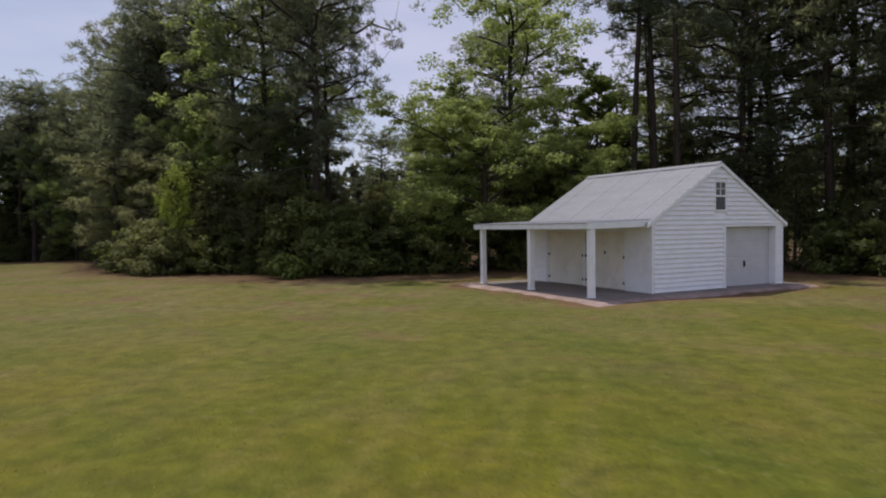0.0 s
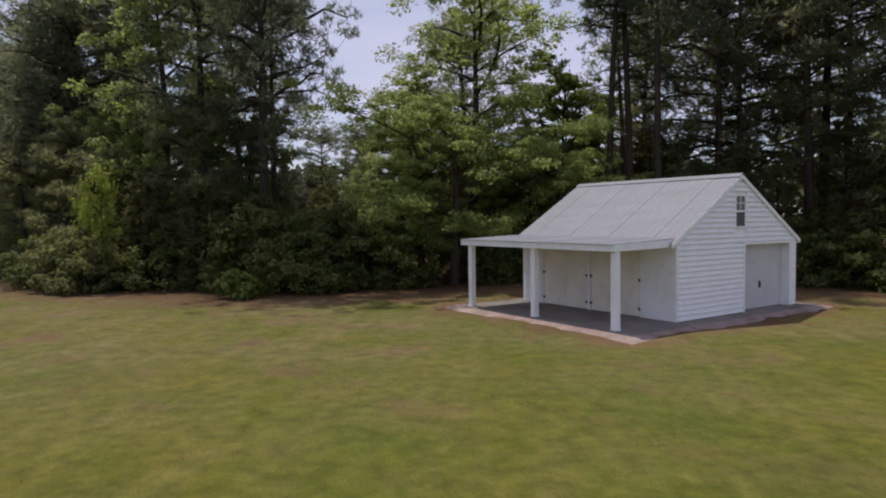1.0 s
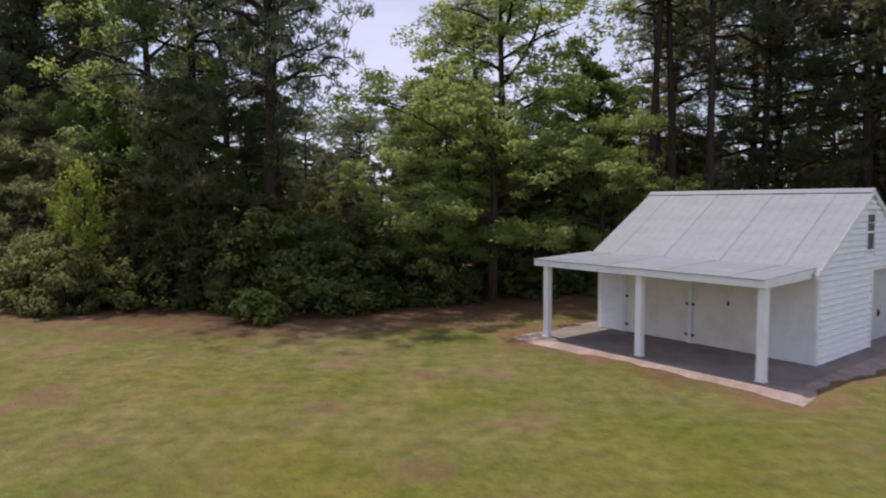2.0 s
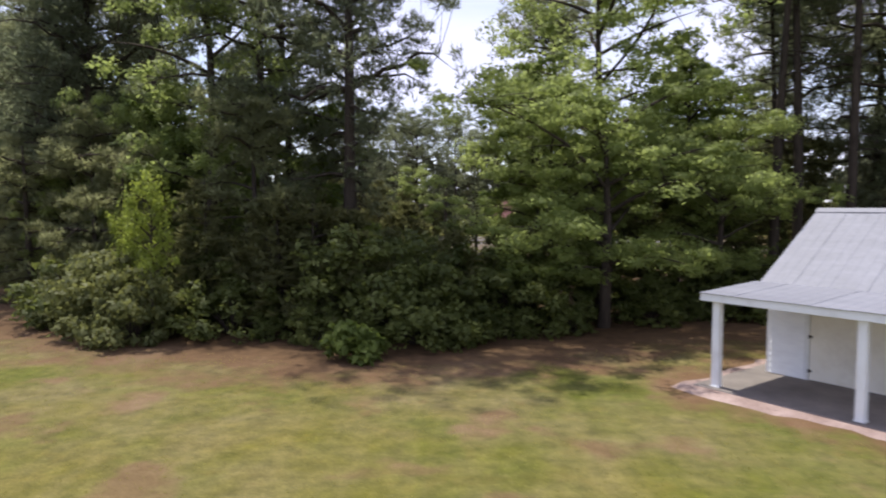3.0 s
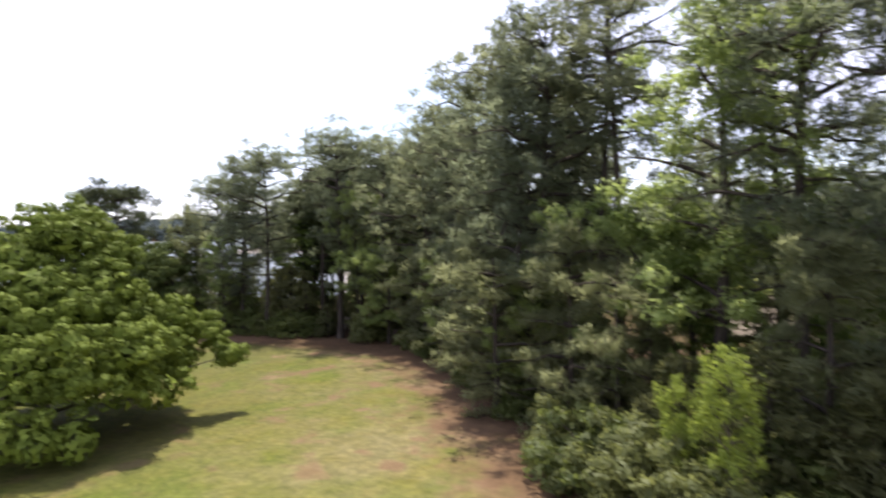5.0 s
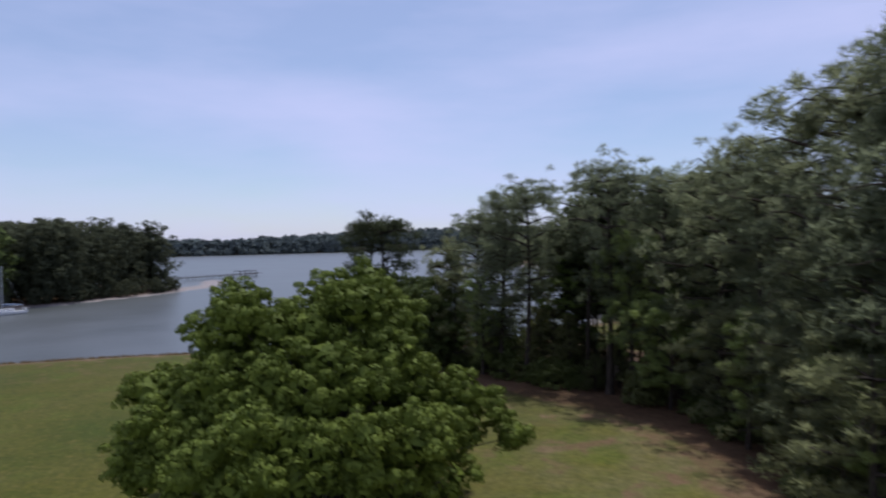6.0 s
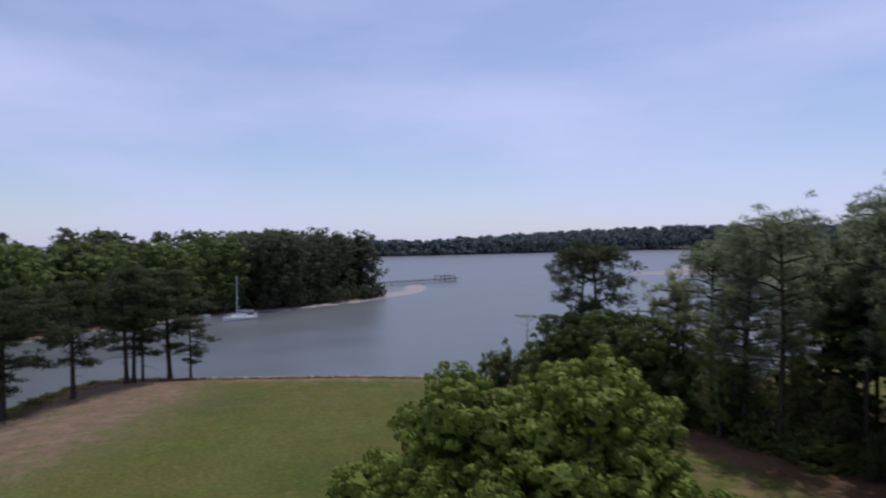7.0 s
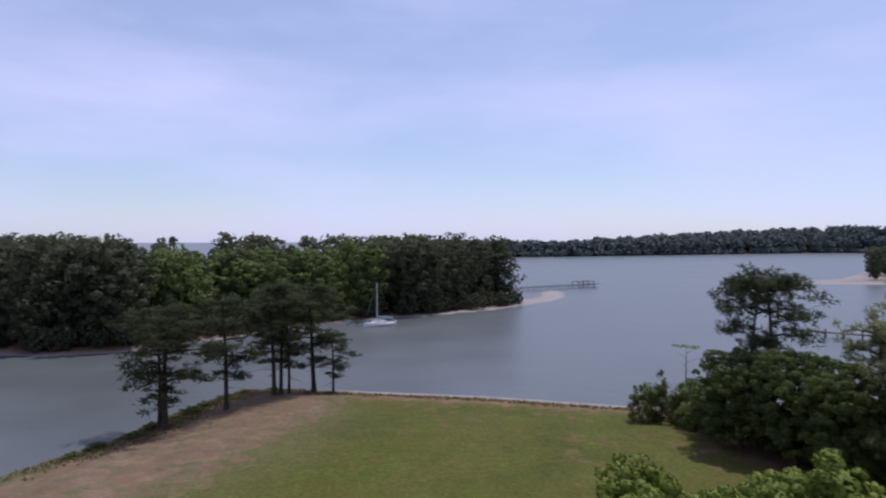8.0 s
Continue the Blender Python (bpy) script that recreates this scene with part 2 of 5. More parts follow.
k.base(k.mix(0.3, k.ramp(d, [(0.3, (0.150, 0.132, 0.126)), (0.7, (0.250, 0.220, 0.206))]), k.ramp(e, [(0.3, (0.3, 0.3, 0.3)), (0.7, (0.7, 0.7, 0.7))]), "OVERLAY")).bump(e, 0.25, 0.01)
CONCRETE = k.m
k = Mat("gravel_border", 0.95, 0, 0.2)
d, e = k.noise(1.3, 5, 0.65), k.noise(28, 3, 0.7)
k.base(k.mix(0.5, k.ramp(d, [(0.3, (0.22, 0.155, 0.140)), (0.7, (0.40, 0.305, 0.285))]), k.ramp(e, [(0.3, (0.25, 0.25, 0.25)), (0.7, (0.75, 0.75, 0.75))]), "OVERLAY")).bump(e, 0.6, 0.03)
GRAVEL = k.m
k = Mat("black_iron", 0.5, 0.7, 0.4)
k.base(k.ramp(k.noise(20, 3), [(0.3, (0.02, 0.02, 0.022)), (0.7, (0.06, 0.055, 0.05))]))
IRON = k.m
k = Mat("window_glass", 0.06, 0, 0.6)
k.base(k.ramp(k.noise(2, 2), [(0.3, (0.010, 0.012, 0.015)), (0.7, (0.03, 0.033, 0.04))]))
GLASS = k.m
k = Mat("weathered_timber", 0.9, 0, 0.2)
g = k.noise(6, 5, 0.6, (1, 8, 8))
k.base(k.mix(k.math("MULTIPLY", k.rand(), 0.4), k.ramp(g, [(0.3, (0.085, 0.075, 0.07)), (0.7, (0.19, 0.17, 0.16))]), (0.14, 0.12, 0.11))).bump(g, 0.4, 0.01)
TIMBER = k.m
k = Mat("white_gelcoat", 0.25, 0, 0.5)
k.base(k.ramp(k.noise(1.5, 4), [(0.3, (0.66, 0.66, 0.66)), (0.7, (0.82, 0.82, 0.82))]))
GELCOAT = k.m
k = Mat("blue_canvas", 0.85, 0, 0.2)
k.base(k.ramp(k.noise(3, 4), [(0.3, (0.10, 0.13, 0.20)), (0.7, (0.20, 0.24, 0.33))]))
CANVAS = k.m
k = Mat("aluminium", 0.4, 0.8, 0.5)
k.base(k.ramp(k.noise(4, 3), [(0.3, (0.55, 0.55, 0.56)), (0.7, (0.72, 0.72, 0.73))]))
ALU = k.m
k = Mat("red_roof_shingles", 0.9, 0, 0.2)
k.base(k.ramp(k.noise(1.2, 5, 0.7), [(0.3, (0.085, 0.036, 0.034)), (0.7, (0.16, 0.070, 0.066))])).bump(k.noise(8, 3, 0.6, (1, 1, 6)), 0.4, 0.02)
RED_ROOF = k.m
k = Mat("house_brick", 0.9, 0, 0.2)
k.base(k.ramp(k.noise(3, 5, 0.7), [(0.3, (0.24, 0.17, 0.13)), (0.7, (0.40, 0.32, 0.27))])).bump(k.noise(20, 3), 0.3, 0.01)
BRICK = k.m

# ---- building helpers ----


def finish(name, me, material, parent=None, label="", smooth=False):
    if material:
        me.materials.append(material)
    if smooth:
        me.polygons.foreach_set("use_smooth", [True] * len(me.polygons))
    ob = new(name, me)
    if parent:
        ob.parent = parent
    if label:
        ob["label"] = label
    return ob


def part(name, bm, material, parent=None, label="", smooth=False):
    me = bpy.data.meshes.new(name)
    bm.to_mesh(me)
    bm.free()
    return finish(name, me, material, parent, label, smooth)


def soup(name, verts, faces, material, parent=None, label="", smooth=False, normals=None):
    """A mesh object from numpy arrays: verts (n, 3), faces (m, 3 or 4); normals: one a vertex, for foliage that shades in rounded clumps."""
    me = bpy.data.meshes.new(name)
    if isinstance(faces, tuple):
        faces = np.concatenate([q if q.shape[1] == 3 else np.concatenate([q[:, (0, 1, 2)], q[:, (0, 2, 3)]]) for q in faces])
    verts, faces = np.asarray(verts, np.float32), np.asarray(faces, np.int32)
    m, c = faces.shape
    me.vertices.add(len(verts))
    me.vertices.foreach_set("co", verts.ravel())
    me.loops.add(m * c)
    me.loops.foreach_set("vertex_index", faces.ravel())
    me.polygons.add(m)
    me.polygons.foreach_set("loop_start", np.arange(0, m * c, c, dtype=np.int32))
    me.update(calc_edges=True)
    if normals is not None:
        me.attributes.new("custom_normal", "FLOAT_VECTOR", "POINT").data.foreach_set("vector", np.asarray(normals, np.float32).ravel())
        me.update()
    return finish(name, me, material, parent, label, smooth)


def thing(name, m, label, category, group="", kind=""):
    ob = new(name)
    ob.matrix_basis = m
    return tagged(ob, label, category, group, kind)


def box(bm, x0, x1, y0, y1, z0, z1, bevel=0.0):
    made = bmesh.ops.create_cube(bm, size=1.0)["verts"]
    for v in made:
        v.co = Vector((x0 + (v.co.x + 0.5) * (x1 - x0), y0 + (v.co.y + 0.5) * (y1 - y0), z0 + (v.co.z + 0.5) * (z1 - z0)))
    if bevel:
        edges = list({e for v in made for e in v.link_edges})
        bmesh.ops.bevel(bm, geom=edges, offset=bevel, segments=1, affect="EDGES")
    return bm


def prism(bm, outline, axis, a, b):
    """Extrudes a closed outline of 2D points from a to b along an axis (0 x, 1 y, 2 z)."""
    def at(p, h):
        q = list(p)
        q.insert(axis, h)
        return bm.verts.new(q)
    lo, hi = [at(p, a) for p in outline], [at(p, b) for p in outline]
    n = len(outline)
    bm.faces.new(lo)
    bm.faces.new(list(reversed(hi)))
    for i in range(n):
        bm.faces.new((lo[i], hi[i], hi[(i + 1) % n], lo[(i + 1) % n]))
    bmesh.ops.recalc_face_normals(bm, faces=bm.faces[:])
    return bm


def tubes(lines, sides=6):
    """Tapered tubes along polylines: a list of (points, radii) gives verts and faces."""
    vs, fs, base = [], [], 0
    ang = np.linspace(0, 2 * np.pi, sides, endpoint=False)
    for pts, rad in lines:
        pts = np.asarray(pts, float)
        d = np.gradient(pts, axis=0)
        d /= np.linalg.norm(d, axis=1)[:, None] + 1e-9
        ref = np.where(np.abs(d[:, 2:3]) > 0.9, np.array([[1.0, 0, 0]]), np.array([[0, 0, 1.0]]))
        a = np.cross(d, ref)
        a /= np.linalg.norm(a, axis=1)[:, None] + 1e-9
        b = np.cross(d, a)
        ring = pts[:, None] + np.asarray(rad)[:, None, None] * (np.cos(ang)[None, :, None] * a[:, None] + np.sin(ang)[None, :, None] * b[:, None])
        vs.append(ring.reshape(-1, 3))
        n = len(pts)
        i, j = np.meshgrid(np.arange(n - 1), np.arange(sides), indexing="ij")
        p, q = base + i * sides + j, base + i * sides + (j + 1) % sides
        fs.append(np.stack([p, q, q + sides, p + sides], -1).reshape(-1, 4))
        base += n * sides
    return np.concatenate(vs), np.concatenate(fs)


def units(rng, n, up=0.0):
    d = rng.normal(size=(n, 3))
    d[:, 2] += up
    return d / (np.linalg.norm(d, axis=1)[:, None] + 1e-9)


def turned(v, out, soft):
    """Winds the triangles (n, 3, 3) to face along out, and gives their vertices, faces and softened normals."""
    n = len(v)
    g = np.cross(v[:, 1] - v[:, 0], v[:, 2] - v[:, 0])
    g /= np.linalg.norm(g, axis=1)[:, None] + 1e-12
    o = out / (np.linalg.norm(out, axis=1)[:, None] + 1e-9)
    back = (g * o).sum(1) < 0
    v[back] = v[back][:, (0, 2, 1)]
    g[back] *= -1
    m = g * (1 - soft) + o * soft
    m /= np.linalg.norm(m, axis=1)[:, None] + 1e-9
    return v.reshape(-1, 3), np.arange(3 * n).reshape(-1, 3), np.repeat(m, 3, axis=0)


def blades(rng, centres, per, length, width, up=0.35, out=None, soft=0.6):
    """Needle tufts: thin triangles that spread from each centre. out: the clump's outward direction at each centre."""
    c = np.repeat(centres, per, axis=0)
    n = len(c)
    d = units(rng, n, up)
    if out is not None:
        out = np.repeat(out, per, axis=0)
        d = d + out * 0.5
        d /= np.linalg.norm(d, axis=1)[:, None] + 1e-9
    s = np.cross(d, units(rng, n))
    s /= np.linalg.norm(s, axis=1)[:, None] + 1e-9
    ln = length * rng.uniform(0.6, 1.25, (n, 1))
    root = c - d * ln * 0.15
    v = np.stack([root + s * width / 2, root - s * width / 2, c + d * ln], 1)
    return turned(v, d + np.array([0, 0, 0.5]) if out is None else out + 0.35 * d + np.array([0, 0, 0.25]), soft)


def leaves(rng, centres, normals, size, tilt=0.8, soft=0.6):
    """Pointed leaf blades that face roughly along the normals."""
    n = len(centres)
    nn = normals + tilt * rng.normal(size=(n, 3))
    nn /= np.linalg.norm(nn, axis=1)[:, None] + 1e-9
    a = np.cross(nn, units(rng, n))
    a /= np.linalg.norm(a, axis=1)[:, None] + 1e-9
    b = np.cross(nn, a)
    s = size * rng.uniform(0.6, 1.3, (n, 1))
    v = np.stack([centres - a * s + b * s * 0.62, centres - a * s * 0.8 - b * s * 0.62, centres + a * s * 1.2], 1)
    return turned(v, normals, soft)


def puffs(rng, spots, radius, per, flat=0.6, shell=0.5):
    """Leaf places in rounded clumps round the given spots: centres and outward normals."""
    c = np.repeat(spots, per, axis=0)
    d = units(rng, len(c), 0.25)
    r = np.repeat(radius, per)[:, None] * rng.uniform(shell, 1.0, (len(c), 1))
    off = d * r
    off[:, 2] *= flat
    return c + off, d


def sway(rng, h, n, amount):
    z = np.linspace(0, 1, n)
    p, q = rng.uniform(-1, 1, 2), rng.uniform(0, 6.3, 2)
    return np.stack([amount * z * (p[0] + 0.4 * np.sin(q[0] + 4 * z)), amount * z * (p[1] + 0.4 * np.sin(q[1] + 4 * z)), h * z], 1)


def pine(seed, h, bare, spread, puffs_per_m=1.0, girth=0.24, m=None, label="", group="", mat=None, name="pine_tree", layer=1.0, step=1.0):
    """A tall pine: tapering stem, bare below, uneven limbs that carry rounded puffs of needle tufts."""
    rng = np.random.default_rng(seed)
    t = thing(name, m or Matrix(), label, "tree", group)
    stem = sway(rng, h * 0.97, 14, h * 0.03)
    rad = girth * (1 - np.linspace(0, 1, 14)) ** 0.7 + 0.03
    rad[0] *= 1.35
    lines, spots, sizes = [(stem, rad)], [], []
    z, az = bare * h, rng.uniform(0, 6.283)
    while z < h * 0.96:
        f = (z / h - bare) / (1 - bare)
        reach = spread * (0.30 + 0.9 * math.sin(math.pi * (0.13 + 0.74 * f))) * (1 - 0.2 * f ** 5)
        for _ in range(int(rng.integers(1, 4)) + (2 if f > 0.72 else 0)):
            az += 2.4 + rng.uniform(-0.6, 0.6)
            L = reach * rng.uniform(0.45, 1.15)
            root = np.array([np.interp(z, stem[:, 2], stem[:, i]) for i in range(3)])
            rise = 0.05 + (0.75 * f - 0.55 * max(0.0, f - 0.7) / 0.3) * layer + rng.uniform(-0.2, 0.25) * layer
            s = np.linspace(0, 1, 7)
            az2 = az + rng.uniform(-0.7, 0.7) * s
            wob = rng.normal(size=(7, 3)) * 0.05 * L * s[:, None]
            pts = root + np.stack([np.cos(az2) * L * s, np.sin(az2) * L * s, L * (rise * s - 0.28 * s ** 2)], 1) + wob
            lines.append((pts, (0.035 + 0.016 * L) * (1 - s) ** 0.8 + 0.008))
            n = max(2, int(L * 2.1 * puffs_per_m))
            for _ in range(n):
                q = rng.uniform(0.28, 1.03)
                p = np.array([np.interp(q, s, pts[:, i]) for i in range(3)])
                tip = p + np.array([*rng.normal(size=2) * 0.17 * L, rng.normal() * 0.17 * L * layer + 0.12])
                spots.append(tip)
                sizes.append(rng.uniform(0.45, 0.85))
                if rng.uniform() < 0.5:
                    lines.append((np.stack([p, (p + tip) / 2, tip]), np.array([0.022, 0.014, 0.006])))
        z += rng.uniform(0.35, 0.85) * step
    for _ in range(int(4 + 12 * bare)):
        z, az = rng.uniform(0.15, max(0.2, bare)) * h, rng.uniform(0, 6.283)
        root = np.array([np.interp(z, stem[:, 2], stem[:, i]) for i in range(3)])
        L = rng.uniform(0.5, 2.4)
        s = np.linspace(0, 1, 4)
        lines.append((root + np.stack([np.cos(az) * L * s, np.sin(az) * L * s, L * (0.15 * s - 0.3 * s ** 2)], 1), 0.032 * (1 - s) + 0.006))
    v, f = tubes(lines[:1], 9)
    v2, f2 = tubes(lines[1:], 4)
    soup("trunk", np.concatenate([v, v2]), np.concatenate([f, f2 + len(v)]), BARK, t, smooth=True)
    sp, sz = np.array(spots), np.array(sizes)
    c, d = puffs(rng, sp, sz * 0.95, 18, 0.56 * min(1, layer + 0.2), 0.3)
    axis = np.stack([np.interp(c[:, 2], stem[:, 2], stem[:, i]) for i in range(3)], 1)
    d = d + 0.35 * (c - axis) / spread
    v, f, nv = blades(rng, c, 4, 0.36, 0.062, 0.35, d)
    soup("crown", v, f, mat or LEAF_PINE, t, normals=nv)
    return t


def cedar(seed, h, r, tufts=1100, m=None, label="", group="", mat=None):
    """A dense conifer, clad in sprays almost to the ground."""
    rng = np.random.default_rng(seed)
    t = thing("conifer", m or Matrix(), label, "tree", group)
    stem = sway(rng, h, 8, h * 0.03)
    lines, spots = [(stem, 0.13 * (1 - np.linspace(0, 1, 8)) + 0.02)], []
    for _ in range(70):
        z = h * rng.uniform(0.06, 0.96) ** 0.9
        f = z / h
        L = r * (1 - f) ** 0.6 * rng.uniform(0.55, 1.15) + 0.15
        az = rng.uniform(0, 6.283)
        s = np.linspace(0, 1, 4)
        root = np.array([np.interp(z, stem[:, 2], stem[:, i]) for i in range(3)])
        pts = root + np.stack([np.cos(az) * L * s, np.sin(az) * L * s, L * (0.35 * s - 0.25 * s ** 2)], 1)
        lines.append((pts, 0.025 * (1 - s) + 0.005))
        n = max(3, int(tufts / 70 * (0.4 + L / r)))
        q = rng.uniform(0.3, 1.05, n) ** 0.6
        p = np.stack([np.interp(q, s, pts[:, i]) for i in range(3)], 1)
        spots.append(p + rng.normal(size=(n, 3)) * np.array([0.22, 0.22, 0.2]) * (0.4 + 0.35 * L))
    v, f = tubes(lines, 5)
    soup("trunk", v, f, BARK, t, smooth=True)
    sp = np.concatenate(spots)
    sp[:, 2] = np.maximum(sp[:, 2], 0.12)
    d = sp - np.stack([np.interp(sp[:, 2], stem[:, 2], stem[:, i]) for i in range(3)], 1)
    d = d / (np.linalg.norm(d, axis=1)[:, None] + 0.1) + 0.5 * rng.normal(size=sp.shape)
    v, f, nv = blades(rng, sp, 5, 0.36, 0.125, 0.4, d)
    soup("crown", v, f, mat or LEAF_CEDAR, t, normals=nv)
    return t


def broadleaf(seed, h, r, bare=0.25, clumps=150, per=42, leaf=0.13, m=None, label="", group="", mat=None, flat=0.45, girth=0.2, name="leafy_tree", bark=None):
    """A leafy tree: forked limbs in uneven tiers, with clumps of leaves on their twigs."""
    rng = np.random.default_rng(seed)
    t = thing(name, m or Matrix(), label, "tree", group)
    stem = sway(rng, h * 0.93, 10, h * 0.05)
    lines, spots = [(stem, girth * (1 - np.linspace(0, 1, 10)) ** 0.8 + 0.025)], []
    limbs = int(12 + h * 0.7)
    for i in range(limbs):
        f = bare + (0.98 - bare) * (i + rng.uniform(0, 1)) / limbs
        z = f * h * 0.93
        g = (f - bare) / (1 - bare)
        L = r * (0.38 + 0.75 * math.sin(math.pi * (0.12 + 0.74 * g))) * rng.uniform(0.6, 1.15)
        az = i * 2.4 + rng.uniform(-0.5, 0.5)
        s = np.linspace(0, 1, 6)
        root = np.array([np.interp(z, stem[:, 2], stem[:, k]) for k in range(3)])
        rise = 0.35 + 0.55 * g + rng.uniform(-0.2, 0.25)
        bend = az + rng.uniform(-0.6, 0.6) * s
        pts = root + np.stack([np.cos(bend) * L * s, np.sin(bend) * L * s, L * (rise * s - 0.3 * s ** 2)], 1)
        lines.append((pts, (0.02 + girth * 0.28) * (1 - s) ** 0.9 + 0.008))
        n = max(3, int(clumps / limbs * (0.5 + 0.5 * L / r) * 1.2))
        for j in range(n):
            q = rng.uniform(0.35, 1.0)
            p = np.array([np.interp(q, s, pts[:, k]) for k in range(3)])
            tip = p + np.array([*rng.normal(size=2) * 0.24 * L, rng.normal() * (0.07 if flat < 0.6 else 0.2) * L + 0.1])
            spots.append(tip)
            if j % 2 == 0:
                lines.append((np.stack([p, (p + tip) / 2 + [0, 0, 0.06], tip]), np.array([0.02, 0.013, 0.005])))
    v, f = tubes(lines[:1], 8)
    v2, f2 = tubes(lines[1:], 4)
    soup("trunk", np.concatenate([v, v2]), np.concatenate([f, f2 + len(v)]), bark or BARK, t, smooth=True)
    sp = np.array(spots)
    c, nrm = puffs(rng, sp, rng.uniform(0.35, 0.85, len(sp)) * (0.55 + r * 0.13), per, flat, 0.25)
    nrm[:, 2] += 0.5
    v, f, nv = leaves(rng, c, nrm, leaf)
    soup("crown", v, f, mat or LEAF_BROAD, t, normals=nv)
    return t


def shrub(seed, h, r, clumps=75, per=40, leaf=0.10, m=None, label="", group="", mat=None, name="shrub"):
    """A shrub that is leafy to the ground, of many uneven sprays."""
    rng = np.random.default_rng(seed)
    t = thing(name, m or Matrix(), label, "shrub", group)
    lines, spots = [], []
    for i in range(clumps):
        d = units(rng, 1, 0.5)[0]
        d[2] = abs(d[2])
        q = rng.uniform(0.55, 1.08)
        p = np.array([d[0] * r * q, d[1] * r * q, 0.15 + d[2] * h * 0.92 * q])
        spots.append(p)
        if i % 3 == 0:
            s = np.linspace(0, 1, 4)[:, None]
            lines.append((np.array([d[0] * 0.12, d[1] * 0.12, 0]) * (1 - s) + p * s + np.array([0, 0, 0.3]) * np.sin(s * 3.14), np.array([0.03, 0.022, 0.014, 0.006])))
    v, f = tubes(lines, 4)
    soup("stem", v, f, BARK, t, smooth=True)
    sp = np.array(spots)
    c, nrm = puffs(rng, sp, rng.uniform(0.3, 0.6, len(sp)) * (0.6 + 0.2 * r), per, 0.75, 0.2)
    c[:, 2] = np.maximum(c[:, 2], 0.04)
    nrm[:, 2] += 0.4
    v, f, nv = leaves(rng, c, nrm, leaf)
    soup("crown", v, f, mat or LEAF_SHRUB, t, normals=nv)
    return t


def billow(rng, lobes, clump=0.8, per=150, dens=1.0):
    """Leaf places over rounded lobes (x, y, z, radius) that are knobbly with smaller clumps."""
    arr, spots = np.array(lobes), []
    for i, (x, y, z, r) in enumerate(lobes):
        n = int(2.6 * r * r * dens / clump ** 2) + 3
        p = np.array([x, y, z]) + units(rng, n, 0.35) * r * rng.uniform(0.72, 1.14, (n, 1)) * np.array([1, 1, 0.85])
        deep = np.linalg.norm(p[:, None] - arr[None, :, :3], axis=2) < 0.74 * arr[None, :, 3]
        deep[:, i] = False
        spots.append(p[~deep.any(1)])
    sp = np.concatenate(spots)
    c, nrm = puffs(rng, sp, clump * rng.uniform(0.65, 1.3, len(sp)), per, 0.75, 0.9)
    up = nrm[:, 2] > -0.4
    return sp, c[up], nrm[up]


def round_tree(seed, h, r, low, m, label, group, mat, leaf=0.10, per=120, clump=0.48):
    """A full-crowned leafy tree of knobbly lobes that reach down low."""
    rng = np.random.default_rng(seed)
    t = thing("leafy_tree", m, label, "tree", group)
    lobes, lines = [], [(sway(rng, h * 0.8, 7, 0.4), np.linspace(0.24, 0.04, 7))]
    for i in range(22):
        u = 1 - 2 * (i + 0.5) / 22
        rho, az = math.sqrt(1 - u * u), i * 2.4 + rng.uniform(-0.3, 0.3)
        s = rng.uniform(0.55, 0.8)
        mid, half = (h + low) / 2, (h - low) / 2
        lobes.append((math.cos(az) * rho * r * s, math.sin(az) * rho * r * s, mid + u * half * 0.78, r * rng.uniform(0.26, 0.4)))
    lobes.append((0, 0, (h + low) / 2, r * 0.6))
    for x, y, z, q in lobes:
        s = np.linspace(0, 1, 5)[:, None]
        lines.append((np.array([0, 0, max(0.6, z * 0.55)]) * (1 - s) + np.array([x, y, z]) * s, np.linspace(0.07, 0.015, 5)))
    v, f = tubes(lines, 5)
    soup("trunk", v, f, BARK, t, smooth=True)
    sp, c, nrm = billow(rng, lobes, clump, per, 0.75)
    v, f, nv = leaves(rng, c, nrm, leaf * 1.1, 0.5, 0.5)
    soup("crown", v, f, mat, t, normals=nv)
    return t

# ---- the lie of the land ----
LAKE = -3.2
HOME = [(-98, -12.4), (-105.6, -6.7), (-120, -0.7), (-128.5, 5.6), (-127, 14), (-125.5, 19.4), (-118, 38.6), (-108.5, 56.8), (-101, 68), (-93, 85), (-95, 112), (-125, 150),
        (-210, 235), (-280, 296), (-306, 248), (-320, 250), (-330, 290), (-380, 352), (-420, 430), (-380, 700), (-300, 4600), (4600, 4600), (4600, -400), (600, -120), (60, -60), (-50, -40), (-85, -20)]
WEST = [(-168, -300), (-172, -60), (-164, -34), (-165.5, -20), (-178, -6), (-200, 18), (-206, 30), (-212, 48), (-223, 70), (-232, 82), (-247, 100), (-263, 111), (-282, 117), (-300, 118), (-284, 106),
        (-262, 98), (-256, 90), (-290, 84), (-300, 60), (-306, 0), (-300, -90), (-290, -300)]
FAR = [(-1000, 190), (-840, 150), (-775, 232), (-800, 380), (-840, 560), (-880, 740), (-820, 980), (-700, 1300), (-600, 4600), (-4600, 4600), (-4600, 900), (-1500, 300)]
EDGE = [(-90, 59), (-80, 58), (-72, 59), (-64, 59), (-53, 60), (-46, 58.5), (-36.5, 52.5), (-33, 48.5), (-28.6, 42.8), (-24.6, 40), (-22, 35.6), (-18.6, 33.8), (-17.3, 32.6),
        (-12, 31.3), (-8.1, 30), (-6.6, 30.6), (-3, 31.7), (-1.2, 32.6), (2, 34.4), (8, 37), (14, 36), (19, 33), (26, 29), (36, 26), (52, 23)]


